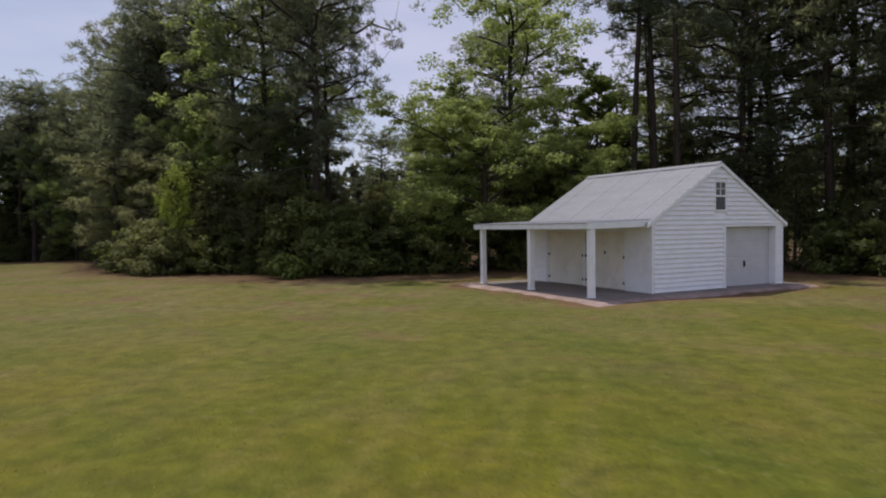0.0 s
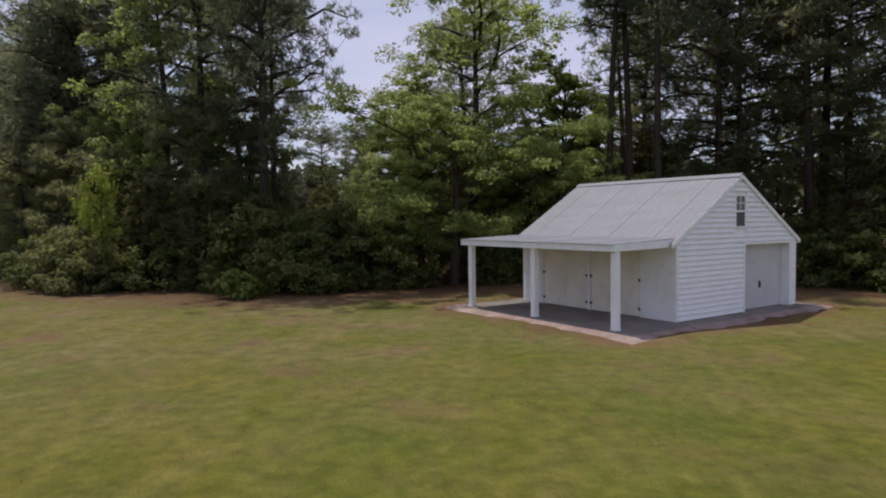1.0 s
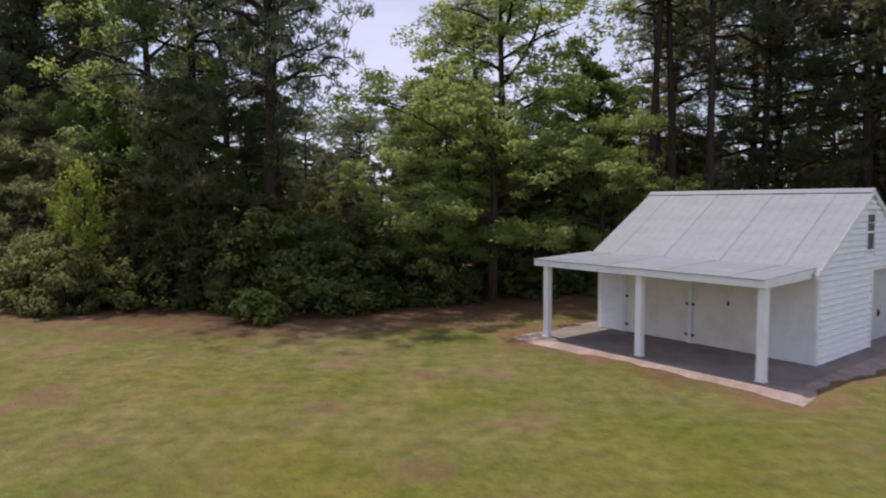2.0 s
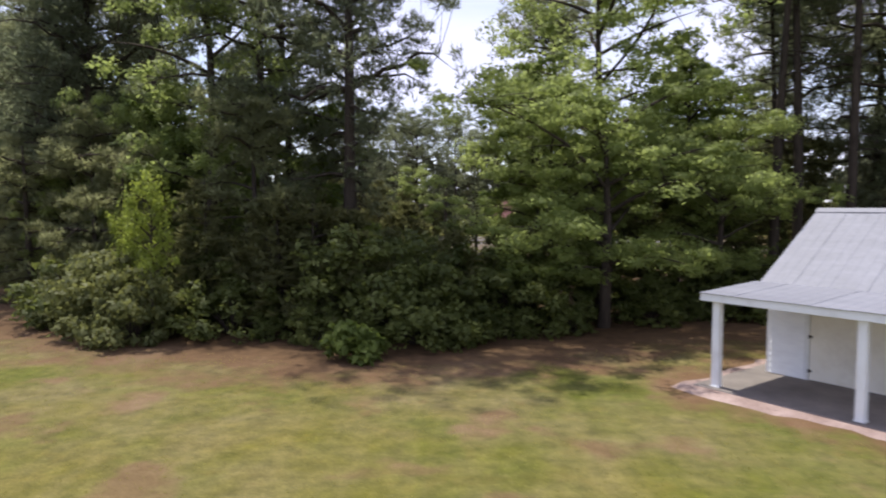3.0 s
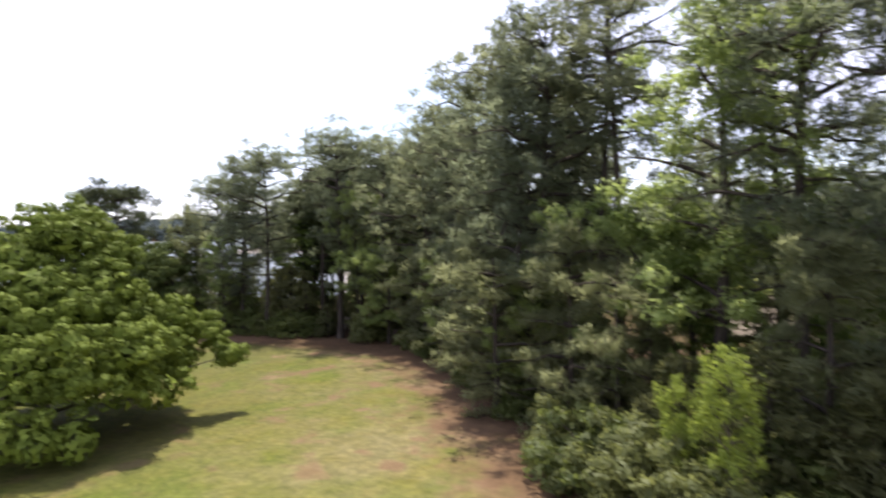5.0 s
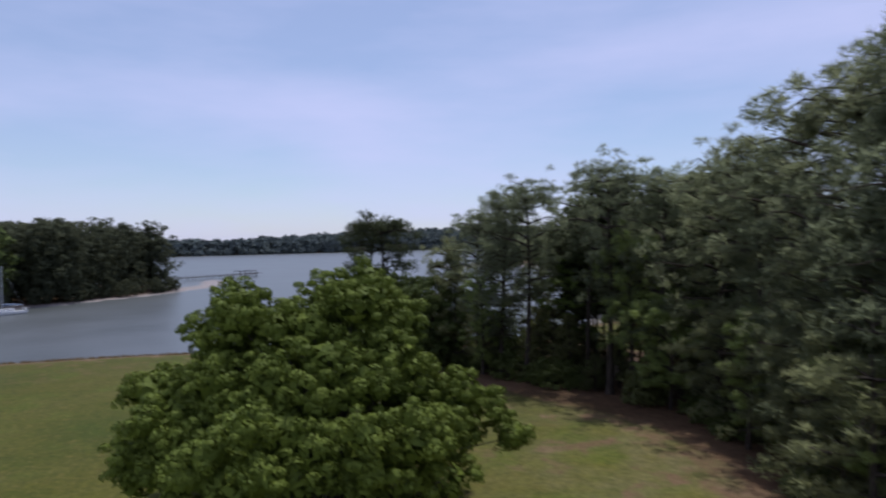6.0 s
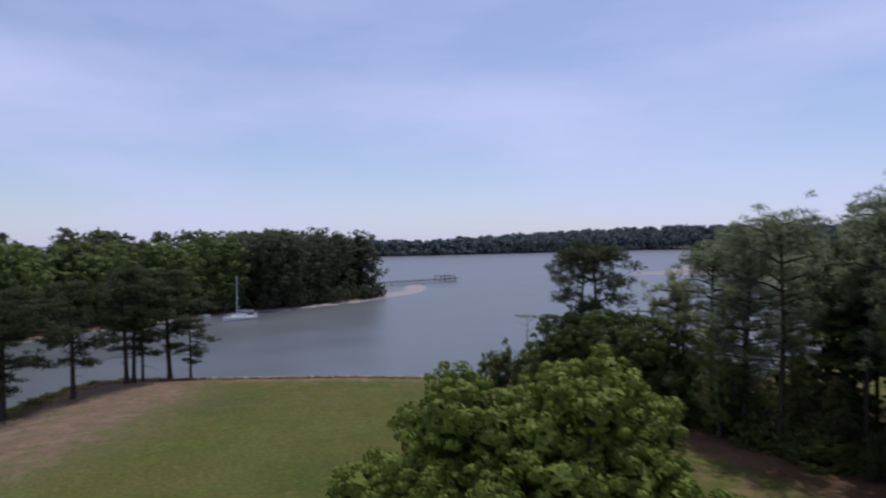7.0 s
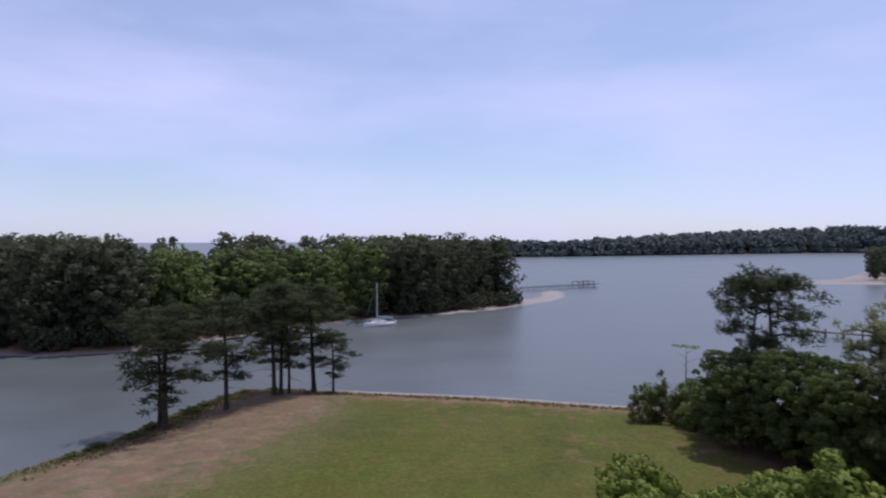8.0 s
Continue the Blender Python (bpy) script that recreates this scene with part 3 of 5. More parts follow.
def inside(px, py, poly):
    hit = np.zeros(px.shape, bool)
    for (x0, y0), (x1, y1) in zip(poly, poly[1:] + poly[:1]):
        hit ^= ((y0 > py) != (y1 > py)) & (px < (x1 - x0) * (py - y0) / (y1 - y0 + 1e-12) + x0)
    return hit


def away(px, py, line, closed=True):
    best = np.full(px.shape, 1e9)
    ends = line[1:] + line[:1] if closed else line[1:]
    for (x0, y0), (x1, y1) in zip(line, ends):
        dx, dy = x1 - x0, y1 - y0
        t = np.clip(((px - x0) * dx + (py - y0) * dy) / (dx * dx + dy * dy), 0, 1)
        best = np.minimum(best, np.hypot(px - x0 - t * dx, py - y0 - t * dy))
    return best


def shore(px, py):
    """Metres from the waterline, positive on land, and the distance from the western spit and beaches."""
    d = np.full(px.shape, -1e9)
    for poly in (HOME, WEST, FAR):
        a = away(px, py, poly)
        d = np.maximum(d, np.where(inside(px, py, poly), a, -a))
    return d


def lie(px, py):
    px, py = np.asarray(px, float), np.asarray(py, float)
    d = shore(px, py)
    field = -np.clip((-18 - px) * 0.0205, 0, 1.85) - np.where(px < -150, 0.2, 0.0)
    field = field + np.where(px < -600, np.clip((py - 300) * 0.035, 0, 20) * np.clip((px + 1250) / 250, 0, 1), 0.0)
    field = field + 0.06 * np.sin(px * 0.21 + 1) * np.sin(py * 0.17)
    low = px < -200
    step = np.where(low, np.clip(d / 25, 0, 1), np.clip(d / 9.5, 0, 1))
    flat = np.hypot((px - 8), (py - 27)) < 12
    field = np.where(flat, 0.0, field)
    land = LAKE + (field - LAKE) * step
    return np.where(d > 0, land, LAKE + np.maximum(d * 0.25, -3.0) - 0.02)


def z_at(x, y):
    return float(lie(np.array([x]), np.array([y]))[0])


def spread(*runs):
    return np.unique(np.concatenate([np.arange(a, b, s) for a, b, s in runs]))


gx = spread((-4600, -1400, 400), (-1400, -420, 35), (-912, -690, 12), (-420, -150, 4), (-150, 60, 1.7), (60, 200, 12), (200, 1000, 100), (1000, 4700, 600))
gy = spread((-4600, -400, 500), (-400, -70, 20), (-70, 75, 1.7), (75, 360, 5), (360, 1300, 20), (1300, 4700, 500))
GX, GY = np.meshgrid(gx, gy, indexing="ij")
GZ = lie(GX, GY)
nx, ny = GX.shape
i, j = np.meshgrid(np.arange(nx - 1), np.arange(ny - 1), indexing="ij")
a = i * ny + j
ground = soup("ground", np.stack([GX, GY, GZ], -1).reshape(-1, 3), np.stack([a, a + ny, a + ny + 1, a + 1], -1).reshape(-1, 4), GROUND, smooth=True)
tagged(ground, "mown grass field with bare red-brown soil along the wood", "ground", kind="structure")
px, py = GX.ravel(), GY.ravel()
d_shore = shore(px, py)
d_edge = away(px, py, EDGE, False)
WOOD = EDGE + [(52, 62), (16, 62), (10, 56), (-12, 56), (-16, 66), (-60, 84), (-92, 84)]
in_wood = inside(px, py, WOOD)
soil = np.where(in_wood, 1.0, np.clip(1.0 - d_edge / 8.0, 0, 1) * 0.95)
shed_d = np.hypot(np.maximum(np.abs((px - 8.7) * 0.773 + (py - 22.65) * 0.634 - 2.3) - 5.3, 0), np.maximum(np.abs(-(px - 8.7) * 0.634 + (py - 22.65) * 0.773 - 3.5) - 4.2, 0))
soil = np.maximum(soil, np.clip(1.0 - shed_d / 2.4, 0, 1) * 0.85)
bare = np.clip(1.3 - np.abs(d_shore - 13) / 13, 0, 1) * np.clip((24 - py) / 8, 0, 1) * ((px < -75) & (px > -150))
soil = np.maximum(soil, bare * 0.64)
soil = np.maximum(soil, np.clip(1 - np.abs(d_shore - 7) / 7, 0, 1) * 0.72 * (px > -150))
soil = np.where((px < -150) & (px > -600), 0.9, soil)
# Outside the wood this band also paints the trees' shade onto the lawn.
litter_shade = np.clip(np.where(in_wood, d_edge / 1.5 + 0.75, 0.75 - d_edge / 6.0), 0, 1)
litter_shade = np.maximum(np.where(px < -600, 1.0, np.where(px < -150, 0.2, litter_shade)), bare * 0.05)
clearing = (np.abs(px) < 60) & (py > 55) & (py < 110)
litter_shade = np.where(clearing | ((np.abs(px) < 40) & (py > 36) & (py < 75) & (px > -20)), 0.8, litter_shade)
sand = np.where(px < -600, 0.0, np.where(px < -150, np.clip(1.2 - d_shore / np.where(py > 200, 30, np.where(py > 82, 40, np.where(py > 30, 6.5, 2.4))), 0, 1), np.clip(1.5 - np.abs(d_shore) / 2.6, 0, 1) * np.clip((py - 10) / 14, 0.15, 1)))
sand = np.where(clearing & (np.abs(px - 2) < 26) & (py > 72), 0.22, sand)
thin = np.clip(1.25 - away(px, py, EDGE, False) / 23, np.where(px < -35, 0.04, 0.12), 1)
thin = np.maximum(thin, np.clip(1 - (d_shore - 6) / 24, 0, 1) * 0.9 * (px > -150))
sand = np.maximum(sand, bare * 0.1)
for key, val in (("soil", soil), ("litter_shade", litter_shade), ("sand", sand), ("thin", thin), ("lush_dim", np.clip((-30 - px) / 35, 0, 1))):
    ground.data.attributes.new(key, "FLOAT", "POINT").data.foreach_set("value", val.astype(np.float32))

bm = bmesh.new()
bmesh.ops.create_grid(bm, x_segments=8, y_segments=8, size=4600)
water = part("water", bm, WATER)
water.location = (0, 0, LAKE)
tagged(water, "calm grey-blue lake water with fine ripples", "water", kind="structure")

# ---- the shed ----
SHED = pose(8.68, 22.65, 0, 0, 0, 39.36)
W, L, RIDGE_X, RIDGE, EAVE = 6.85, 7.0, 3.35, 4.67, 2.64
SLOPE = (RIDGE - EAVE) / RIDGE_X
shed = thing("shed", SHED, "white clapboard shed with grey metal roof and open porch", "shed")


def shed_part(name, bm, material, parent=None, label=""):
    return part(name, bm, material, parent or shed, label)


def roof_z(x):
    return RIDGE - SLOPE * abs(x - RIDGE_X)


T = 0.12
DX0, DX1, DZ = 3.6, 6.42, 2.38
# walls with their openings
bm = bmesh.new()
prism(bm, [(0, 0.1), (DX0, 0.1), (DX0, DZ), (DX1, DZ), (DX1, 0.1), (W, 0.1), (W, roof_z(W)), (RIDGE_X, RIDGE), (0, roof_z(0))], 1, 0, T)
shed_part("gable_wall", bm, PAINT)
bm = bmesh.new()
prism(bm, [(0, 0.1), (W, 0.1), (W, roof_z(W)), (RIDGE_X, RIDGE), (0, roof_z(0))], 1, L - T, L)
shed_part("gable_wall", bm, PAINT)
bm = bmesh.new()
box(bm, W - T, W, T, L - T, 0.1, EAVE - 0.1)
shed_part("back_wall", bm, PAINT)
bm = bmesh.new()
box(bm, 0, T, T, 1.36, 0.1, EAVE)
box(bm, 0, T, 3.52, 3.66, 0.1, EAVE)
box(bm, 0, T, 5.9, L - T, 0.1, EAVE)
box(bm, 0, T, 1.36, 3.52, 2.24, EAVE)
box(bm, 0, T, 3.66, 5.9, 2.24, EAVE)
shed_part("front_wall", bm, PAINT)


def board(z, a, b, place, lap=0.168):
    """One clapboard: a wedge, thick at its lower edge. place: 'south' or 'north' gable, 'back' wall, 'front' wall."""
    bm = bmesh.new()
    out = [(-0.068, z), (-0.010, z + lap + 0.012), (0.004, z + lap + 0.012), (0.004, z)]
    (a0, a1), (b0, b1) = a, b
    vs = []
    for o, h in out:
        f = (h - z) / lap
        lo, hi = a0 + (a1 - a0) * f, b0 + (b1 - b0) * f
        for q in (lo, hi):
            if place == "south":
                vs.append(bm.verts.new((q, o, h)))
            elif place == "north":
                vs.append(bm.verts.new((q, L - o, h)))
            elif place == "back":
                vs.append(bm.verts.new((W - o, q, h)))
            else:
                vs.append(bm.verts.new((o, q, h)))
    for n in range(4):
        m = (n + 1) % 4
        bm.faces.new((vs[2 * n], vs[2 * n + 1], vs[2 * m + 1], vs[2 * m]))
    bm.faces.new((vs[0], vs[2], vs[4], vs[6]))
    bm.faces.new((vs[7], vs[5], vs[3], vs[1]))
    bmesh.ops.recalc_face_normals(bm, faces=bm.faces[:])
    shed_part("clapboard", bm, SIDING)


def gable_span(z):
    lo, hi = 0.07, W - 0.07
    if z > EAVE - 0.05:
        run = (RIDGE - 0.06 - z) / SLOPE
        lo, hi = max(lo, RIDGE_X - run), min(hi, RIDGE_X + run)
    return lo, hi


LAP = 0.168
z = 0.12
while z < RIDGE - 0.25:
    lo, hi = gable_span(z)
    lo2, hi2 = gable_span(z + LAP)
    board(z, (lo, lo2), (hi, hi2), "north")
    cuts = []
    if z < DZ + 0.05:
        cuts = [(DX0 - 0.06, DX1 + 0.06)]
    elif 2.9 < z + LAP and z < 4.04:
        cuts = [(3.03, 3.67)]
    if cuts:
        board(z, (lo, lo2), (cuts[0][0], cuts[0][0]), "south")
        board(z, (cuts[0][1], cuts[0][1]), (hi, hi2), "south")
    else:
        board(z, (lo, lo2), (hi, hi2), "south")
    if z + LAP < EAVE:
        board(z, (0.07, 0.07), (L - 0.07, L - 0.07), "back")
        board(z, (5.98, 5.98), (L - 0.07, L - 0.07), "front")
    z += LAP

# corner boards, rakes and the frame of the wide doorway
for x, y in ((0, 0), (W, 0), (0, L), (W, L)):
    bm = bmesh.new()
    sx, sy = (-1 if x == 0 else 1), (-1 if y == 0 else 1)
    box(bm, min(x + 0.035 * sx, x - 0.09 * sx), max(x + 0.035 * sx, x - 0.09 * sx), min(y + 0.035 * sy, y - 0.09 * sy), max(y + 0.035 * sy, y - 0.09 * sy), 0.1, EAVE - 0.08, 0.004)
    shed_part("corner_board", bm, PAINT)
for y0, y1 in ((-0.10, -0.05), (L + 0.24, L + 0.29)):
    for x0, x1 in ((-0.30, RIDGE_X), (RIDGE_X, 7.05)):
        bm = bmesh.new()
        prism(bm, [(x0, roof_z(x0) - 0.09), (x1, roof_z(x1) - 0.09), (x1, roof_z(x1) + 0.045), (x0, roof_z(x0) + 0.045)], 1, y0, y1)
        shed_part("rake_board", bm, PAINT)
bm = bmesh.new()
box(bm, 7.0, 7.05, -0.05, L + 0.2, roof_z(7.05) - 0.10, roof_z(7.05) + 0.03)
shed_part("eave_board", bm, PAINT)
for x0, x1, z0, z1 in ((DX0 - 0.1, DX0 + 0.02, 0.1, DZ - 0.02), (DX1 - 0.02, DX1 + 0.1, 0.1, DZ - 0.02), (DX0 - 0.1, DX1 + 0.1, DZ - 0.02, DZ + 0.08)):
    bm = bmesh.new()
    box(bm, x0, x1, -0.06, 0.30, z0, z1, 0.004)
    shed_part("door_frame", bm, PAINT)
# White door paint, greyed to hold the recess's shade in its colour.
k = Mat("shade_greyed_door", 0.5, 0, 0.4)
k.base(k.ramp(k.noise(1.4, 5, 0.65), [(0.3, (0.50, 0.505, 0.52)), (0.7, (0.60, 0.605, 0.62))])).bump(k.noise(12, 4), 0.08, 0.005)
SHUTTER_SHADE_PAINT = k.m
# roll-up door, of four panels, set back in the doorway
gdoor = new("garage_door")
gdoor.parent = shed
gdoor["label"] = "closed white sectional garage door"
for n in range(4):
    z0 = 0.11 + n * 0.56
    bm = bmesh.new()
    box(bm, DX0 + 0.024, DX1 - 0.024, 0.24, 0.28, z0, z0 + 0.558, 0.003)
    part("door_panel", bm, SHUTTER_SHADE_PAINT, gdoor)
bm = bmesh.new()
box(bm, 4.95, 4.98, 0.18, 0.24, 0.84, 1.02, 0.005)
box(bm, 4.93, 5.00, 0.225, 0.24, 0.80, 1.06, 0.005)
part("door_handle", bm, IRON, gdoor, "black iron pull handle")
# small gable window: four panes over one
win = new("gable_window")
win.parent = shed
win.matrix_basis = Matrix.Translation((3.35 * -0.32, 0, 0)) @ Matrix.Diagonal((1.32, 1, 1, 1))
win["label"] = "small white sash window with dark panes"
for x0, x1, z0, z1 in ((3.10, 3.16, 2.93, 4.05), (3.54, 3.60, 2.93, 4.05), (3.16, 3.54, 2.93, 2.99), (3.16, 3.54, 3.99, 4.05), (3.16, 3.54, 3.46, 3.52)):
    bm = bmesh.new()
    box(bm, x0, x1, -0.045, 0.03, z0, z1, 0.004)
    part("window_frame", bm, PAINT, win)
for x0, x1, z0, z1 in ((3.34, 3.36, 3.52, 3.99), (3.16, 3.34, 3.745, 3.765), (3.36, 3.54, 3.745, 3.765)):
    bm = bmesh.new()
    box(bm, x0, x1, -0.035, -0.01, z0, z1)
    part("glazing_bar", bm, PAINT, win)
for x0, x1, z0, z1 in ((3.16, 3.34, 3.52, 3.745), (3.36, 3.54, 3.52, 3.745), (3.16, 3.34, 3.765, 3.99), (3.36, 3.54, 3.765, 3.99)):
    bm = bmesh.new()
    box(bm, x0, x1, -0.028, -0.022, z0, z1)
    part("pane", bm, GLASS, win)
k = Mat("insect_screen", 0.7, 0, 0.3)
k.base(k.ramp(k.noise(40, 2), [(0.3, (0.075, 0.078, 0.085)), (0.7, (0.12, 0.125, 0.135))]))
bm = bmesh.new()
box(bm, 3.16, 3.54, -0.032, -0.026, 2.99, 3.46)
part("insect_screen", bm, k.m, win, "grey insect screen")

# porch doors: two pairs of flush painted leaves with black hinges
for y0, y1, hinge in ((1.37, 2.435, 1.37), (2.445, 3.51, 3.51), (3.67, 4.775, 3.67), (4.785, 5.89, 5.89)):
    leaf = new("porch_door")
    leaf.parent = shed
    leaf["label"] = "closed off-white flush plank door"
    bm = bmesh.new()
    box(bm, 0.02, 0.07, y0 + 0.006, y1 - 0.006, 0.115, 2.235, 0.006)
    part("door_leaf", bm, DOOR_BOUNCE_PAINT, leaf)
    for hz in (0.36, 1.3):
        bm = bmesh.new()
        s = 1 if hinge == y0 else -1
        box(bm, -0.006, 0.022, min(hinge, hinge + s * 0.075), max(hinge, hinge + s * 0.075), hz - 0.03, hz + 0.03, 0.003)
        box(bm, -0.02, 0.004, hinge - 0.014, hinge + 0.014, hz - 0.055, hz + 0.055, 0.003)
        part("hinge", bm, IRON, leaf, "black iron hinge")
    if hinge == 1.37:
        bm = bmesh.new()
        box(bm, -0.025, 0.022, y1 - 0.07, y1 - 0.02, 1.40, 1.52, 0.004)
        part("door_handle", bm, IRON, leaf)
for y in (4.78, 2.44):
    bm = bmesh.new()
    box(bm, 0.0, 0.021, y - 0.03, y + 0.03, 0.115, 2.235, 0.003)
    shed_part("door_batten", bm, DOOR_BOUNCE_PAINT)

# main roof: ribbed metal sheets on both slopes
N = 8
y_lo, y_hi = -0.09, L + 0.28
wide = (y_hi - y_lo) / N


def sheet(y0, y1, ends, lift, name="roof_panel"):
    """A metal sheet with raised ribs between two points of its slope, (x, z) each."""
    (xa, za), (xb, zb) = ends
    n = 4
    prof = []
    for r in range(n):
        c = y0 + (y1 - y0) * r / (n - 1)
        prof += [(c - 0.026, 0), (c - 0.014, 0.006), (c + 0.014, 0.006), (c + 0.026, 0)]
    prof = [(min(max(p, y0), y1), h) for p, h in prof]
    bm = bmesh.new()
    rows = []
    for x, zz in ((xa, za), (xb, zb)):
        rows.append(([bm.verts.new((x, p, zz + h + lift)) for p, h in prof], [bm.verts.new((x, p, zz - 0.012 + lift)) for p, h in prof]))
    (t0, u0), (t1, u1) = rows
    for q in range(len(prof) - 1):
        bm.faces.new((t0[q], t0[q + 1], t1[q + 1], t1[q]))
        bm.faces.new((u0[q + 1], u0[q], u1[q], u1[q + 1]))
    for tt, uu in rows:
        for q in range(len(prof) - 1):
            bm.faces.new((tt[q], uu[q], uu[q + 1], tt[q + 1]))
    bm.faces.new((t0[0], t1[0], u1[0], u0[0]))
    bm.faces.new((t0[-1], u0[-1], u1[-1], t1[-1]))
    bmesh.ops.remove_doubles(bm, verts=bm.verts[:], dist=1e-5)
    bmesh.ops.recalc_face_normals(bm, faces=bm.faces[:])
    shed_part(name, bm, ROOF)


for n in range(N):
    a, b = y_lo + n * wide, y_lo + (n + 1) * wide
    lift = 0.05 + 0.006 * (n % 2)
    sheet(a + 0.003, b - 0.003, ((-0.32, roof_z(-0.32)), (RIDGE_X, RIDGE)), lift)
    sheet(a + 0.003, b - 0.003, ((RIDGE_X, RIDGE), (7.1, roof_z(7.1))), lift)
bm = bmesh.new()
prism(bm, [(RIDGE_X - 0.2, roof_z(RIDGE_X - 0.2) + 0.085), (RIDGE_X, RIDGE + 0.092), (RIDGE_X + 0.2, roof_z(RIDGE_X + 0.2) + 0.085), (RIDGE_X, RIDGE + 0.08)], 1, y_lo - 0.02, y_hi + 0.02)
shed_part("ridge_cap", bm, ROOF)

# porch: low-pitched roof, beams, posts
PX, PZ0, PZ1 = -2.75, 2.50, 2.60
p_lo, p_hi = 0.02, 7.42
NP = 8
for n in range(NP):
    a, b = p_lo + (p_hi - p_lo) * n / NP, p_lo + (p_hi - p_lo) * (n + 1) / NP
    sheet(a + 0.003, b - 0.003, ((PX - 0.06, PZ0), (-0.02, PZ1)), 0.075 + 0.006 * (n % 2), "porch_roof_panel")
bm = bmesh.new()
box(bm, PX - 0.02, PX + 0.02, p_lo, p_hi, 2.37, 2.57, 0.004)
shed_part("fascia", bm, PAINT)
for y in (p_lo + 0.02, p_hi - 0.02):
    bm = bmesh.new()
    prism(bm, [(PX + 0.02, 2.37), (0, 2.42), (0, 2.66), (PX + 0.02, 2.57)], 1, y - 0.02, y + 0.02)
    shed_part("fascia", bm, PAINT)
bm = bmesh.new()
prism(bm, [(PX + 0.02, 2.40), (-0.0, 2.46), (-0.0, 2.475), (PX + 0.02, 2.415)], 1, p_lo + 0.05, p_hi - 0.05)
shed_part("porch_ceiling", bm, PAINT)
for y in (0.16, 3.58, 7.04):
    bm = bmesh.new()
    box(bm, -2.64, -2.44, y - 0.1, y + 0.1, 0.1, 2.41, 0.012)
    post = shed_part("post", bm, PAINT)
    bm = bmesh.new()
    box(bm, -2.655, -2.425, y - 0.115, y + 0.115, 0.1, 0.13, 0.004)
    part("post_foot", bm, PAINT, post)

# slab under shed and porch, and the gravel strip round it
bm = bmesh.new()
box(bm, -2.80, 7.5, -0.55, 7.55, -0.15, 0.1, 0.02)
slab = part("slab", bm, CONCRETE)
slab.matrix_basis = SHED
tagged(slab, "weathered beige concrete slab under the white shed", "slab", kind="structure")
rng = np.random.default_rng(5)
bm = bmesh.new()
ring = []
for fx, fy in [(x, -0.55) for x in np.arange(-2.80, 7.5, 0.5)] + [(7.5, y) for y in np.arange(-0.55, 7.5, 0.5)] + [(x, 7.55) for x in np.arange(7.5, -2.75, -0.5)] + [(-2.80, y) for y in np.arange(7.55, -0.5, -0.5)]:
    ox = -1 if fx < -2.75 else (1 if fx > 7.45 else 0)
    oy = -1 if fy < -0.5 else (1 if fy > 7.5 else 0)
    w = 0.48 + 0.12 * math.sin(fx * 1.3 + fy * 0.9) + 0.2 * rng.uniform(-1, 1)
    ring.append((bm.verts.new((fx - ox * 0.03, fy - oy * 0.03, 0.07)), bm.verts.new((fx + ox * w * 0.5, fy + oy * w * 0.5, 0.055 + 0.02 * rng.uniform())), bm.verts.new((fx + ox * w, fy + oy * w, -0.02))))
for q in range(len(ring)):
    A, B = ring[q], ring[(q + 1) % len(ring)]
    bm.faces.new((A[0], A[1], B[1], B[0]))
    bm.faces.new((A[1], A[2], B[2], B[1]))
bmesh.ops.recalc_face_normals(bm, faces=bm.faces[:])
strip = part("gravel_strip", bm, GRAVEL, smooth=True)
strip.matrix_basis = SHED
tagged(strip, "pinkish gravel strip round the shed's slab", "gravel", kind="structure")

# ---- trees ----


def spot(x, y, turn=0.0, s=1.0, sz=None):
    return pose(x, y, z_at(x, y) - 0.04, 0, 0, turn) @ Matrix.Diagonal((s, s, sz or s, 1))


class Kind:
    """Prototypes of a kind of tree; each is used at the first place that asks for it and copied after that."""

    def __init__(self, makers):
        self.makers, self.made, self.sizes = makers, [None] * len(makers), [mk[0] for mk in makers]

    def put(self, n, x, y, height, turn, wide=1.0):
        n %= len(self.makers)
        s = height / self.sizes[n]
        m = spot(x, y, turn, s * wide, s)
        if self.made[n] is None:
            self.made[n] = self.makers[n][1]()
            self.made[n].matrix_basis = m
            return self.made[n]
        proto = self.made[n]
        keep = proto.matrix_basis.copy()
        proto.matrix_basis = Matrix()
        c = copy_thing(proto, m)
        proto.matrix_basis = keep
        return c


PL = "tall pine with dark bark and tufted grey-green needles"
EDGE_PINES = "pines along the wood's edge"
PINES = Kind([(20, lambda: pine(11, 20, 0.40, 4.2, 1.0, 0.25, label=PL, group=EDGE_PINES)),
              (21, lambda: pine(12, 21, 0.28, 4.3, 0.95, 0.26, label="tall pine with pale olive needles in soft tufts", group=EDGE_PINES, mat=LEAF_PINE_OLIVE)),
              (19, lambda: pine(13, 19, 0.22, 3.8, 0.95, 0.22, label=PL, group=EDGE_PINES)),
              (22, lambda: pine(14, 22, 0.62, 3.6, 1.0, 0.20, label=PL, group=EDGE_PINES)),
              (18, lambda: pine(15, 18, 0.12, 3.9, 0.9, 0.20, label="tall pine with pale olive needles in soft tufts", group=EDGE_PINES, mat=LEAF_PINE_OLIVE)),
              (23, lambda: pine(16, 23, 0.27, 5.6, 1.15, 0.34, label=PL, group=EDGE_PINES, layer=1.3, step=1.5)),
              (23, lambda: pine(17, 23, 0.62, 3.9, 1.0, 0.22, label="tall pine with a long bare stem and high crown", group=EDGE_PINES, mat=LEAF_PINE_OLIVE, layer=1.2))])
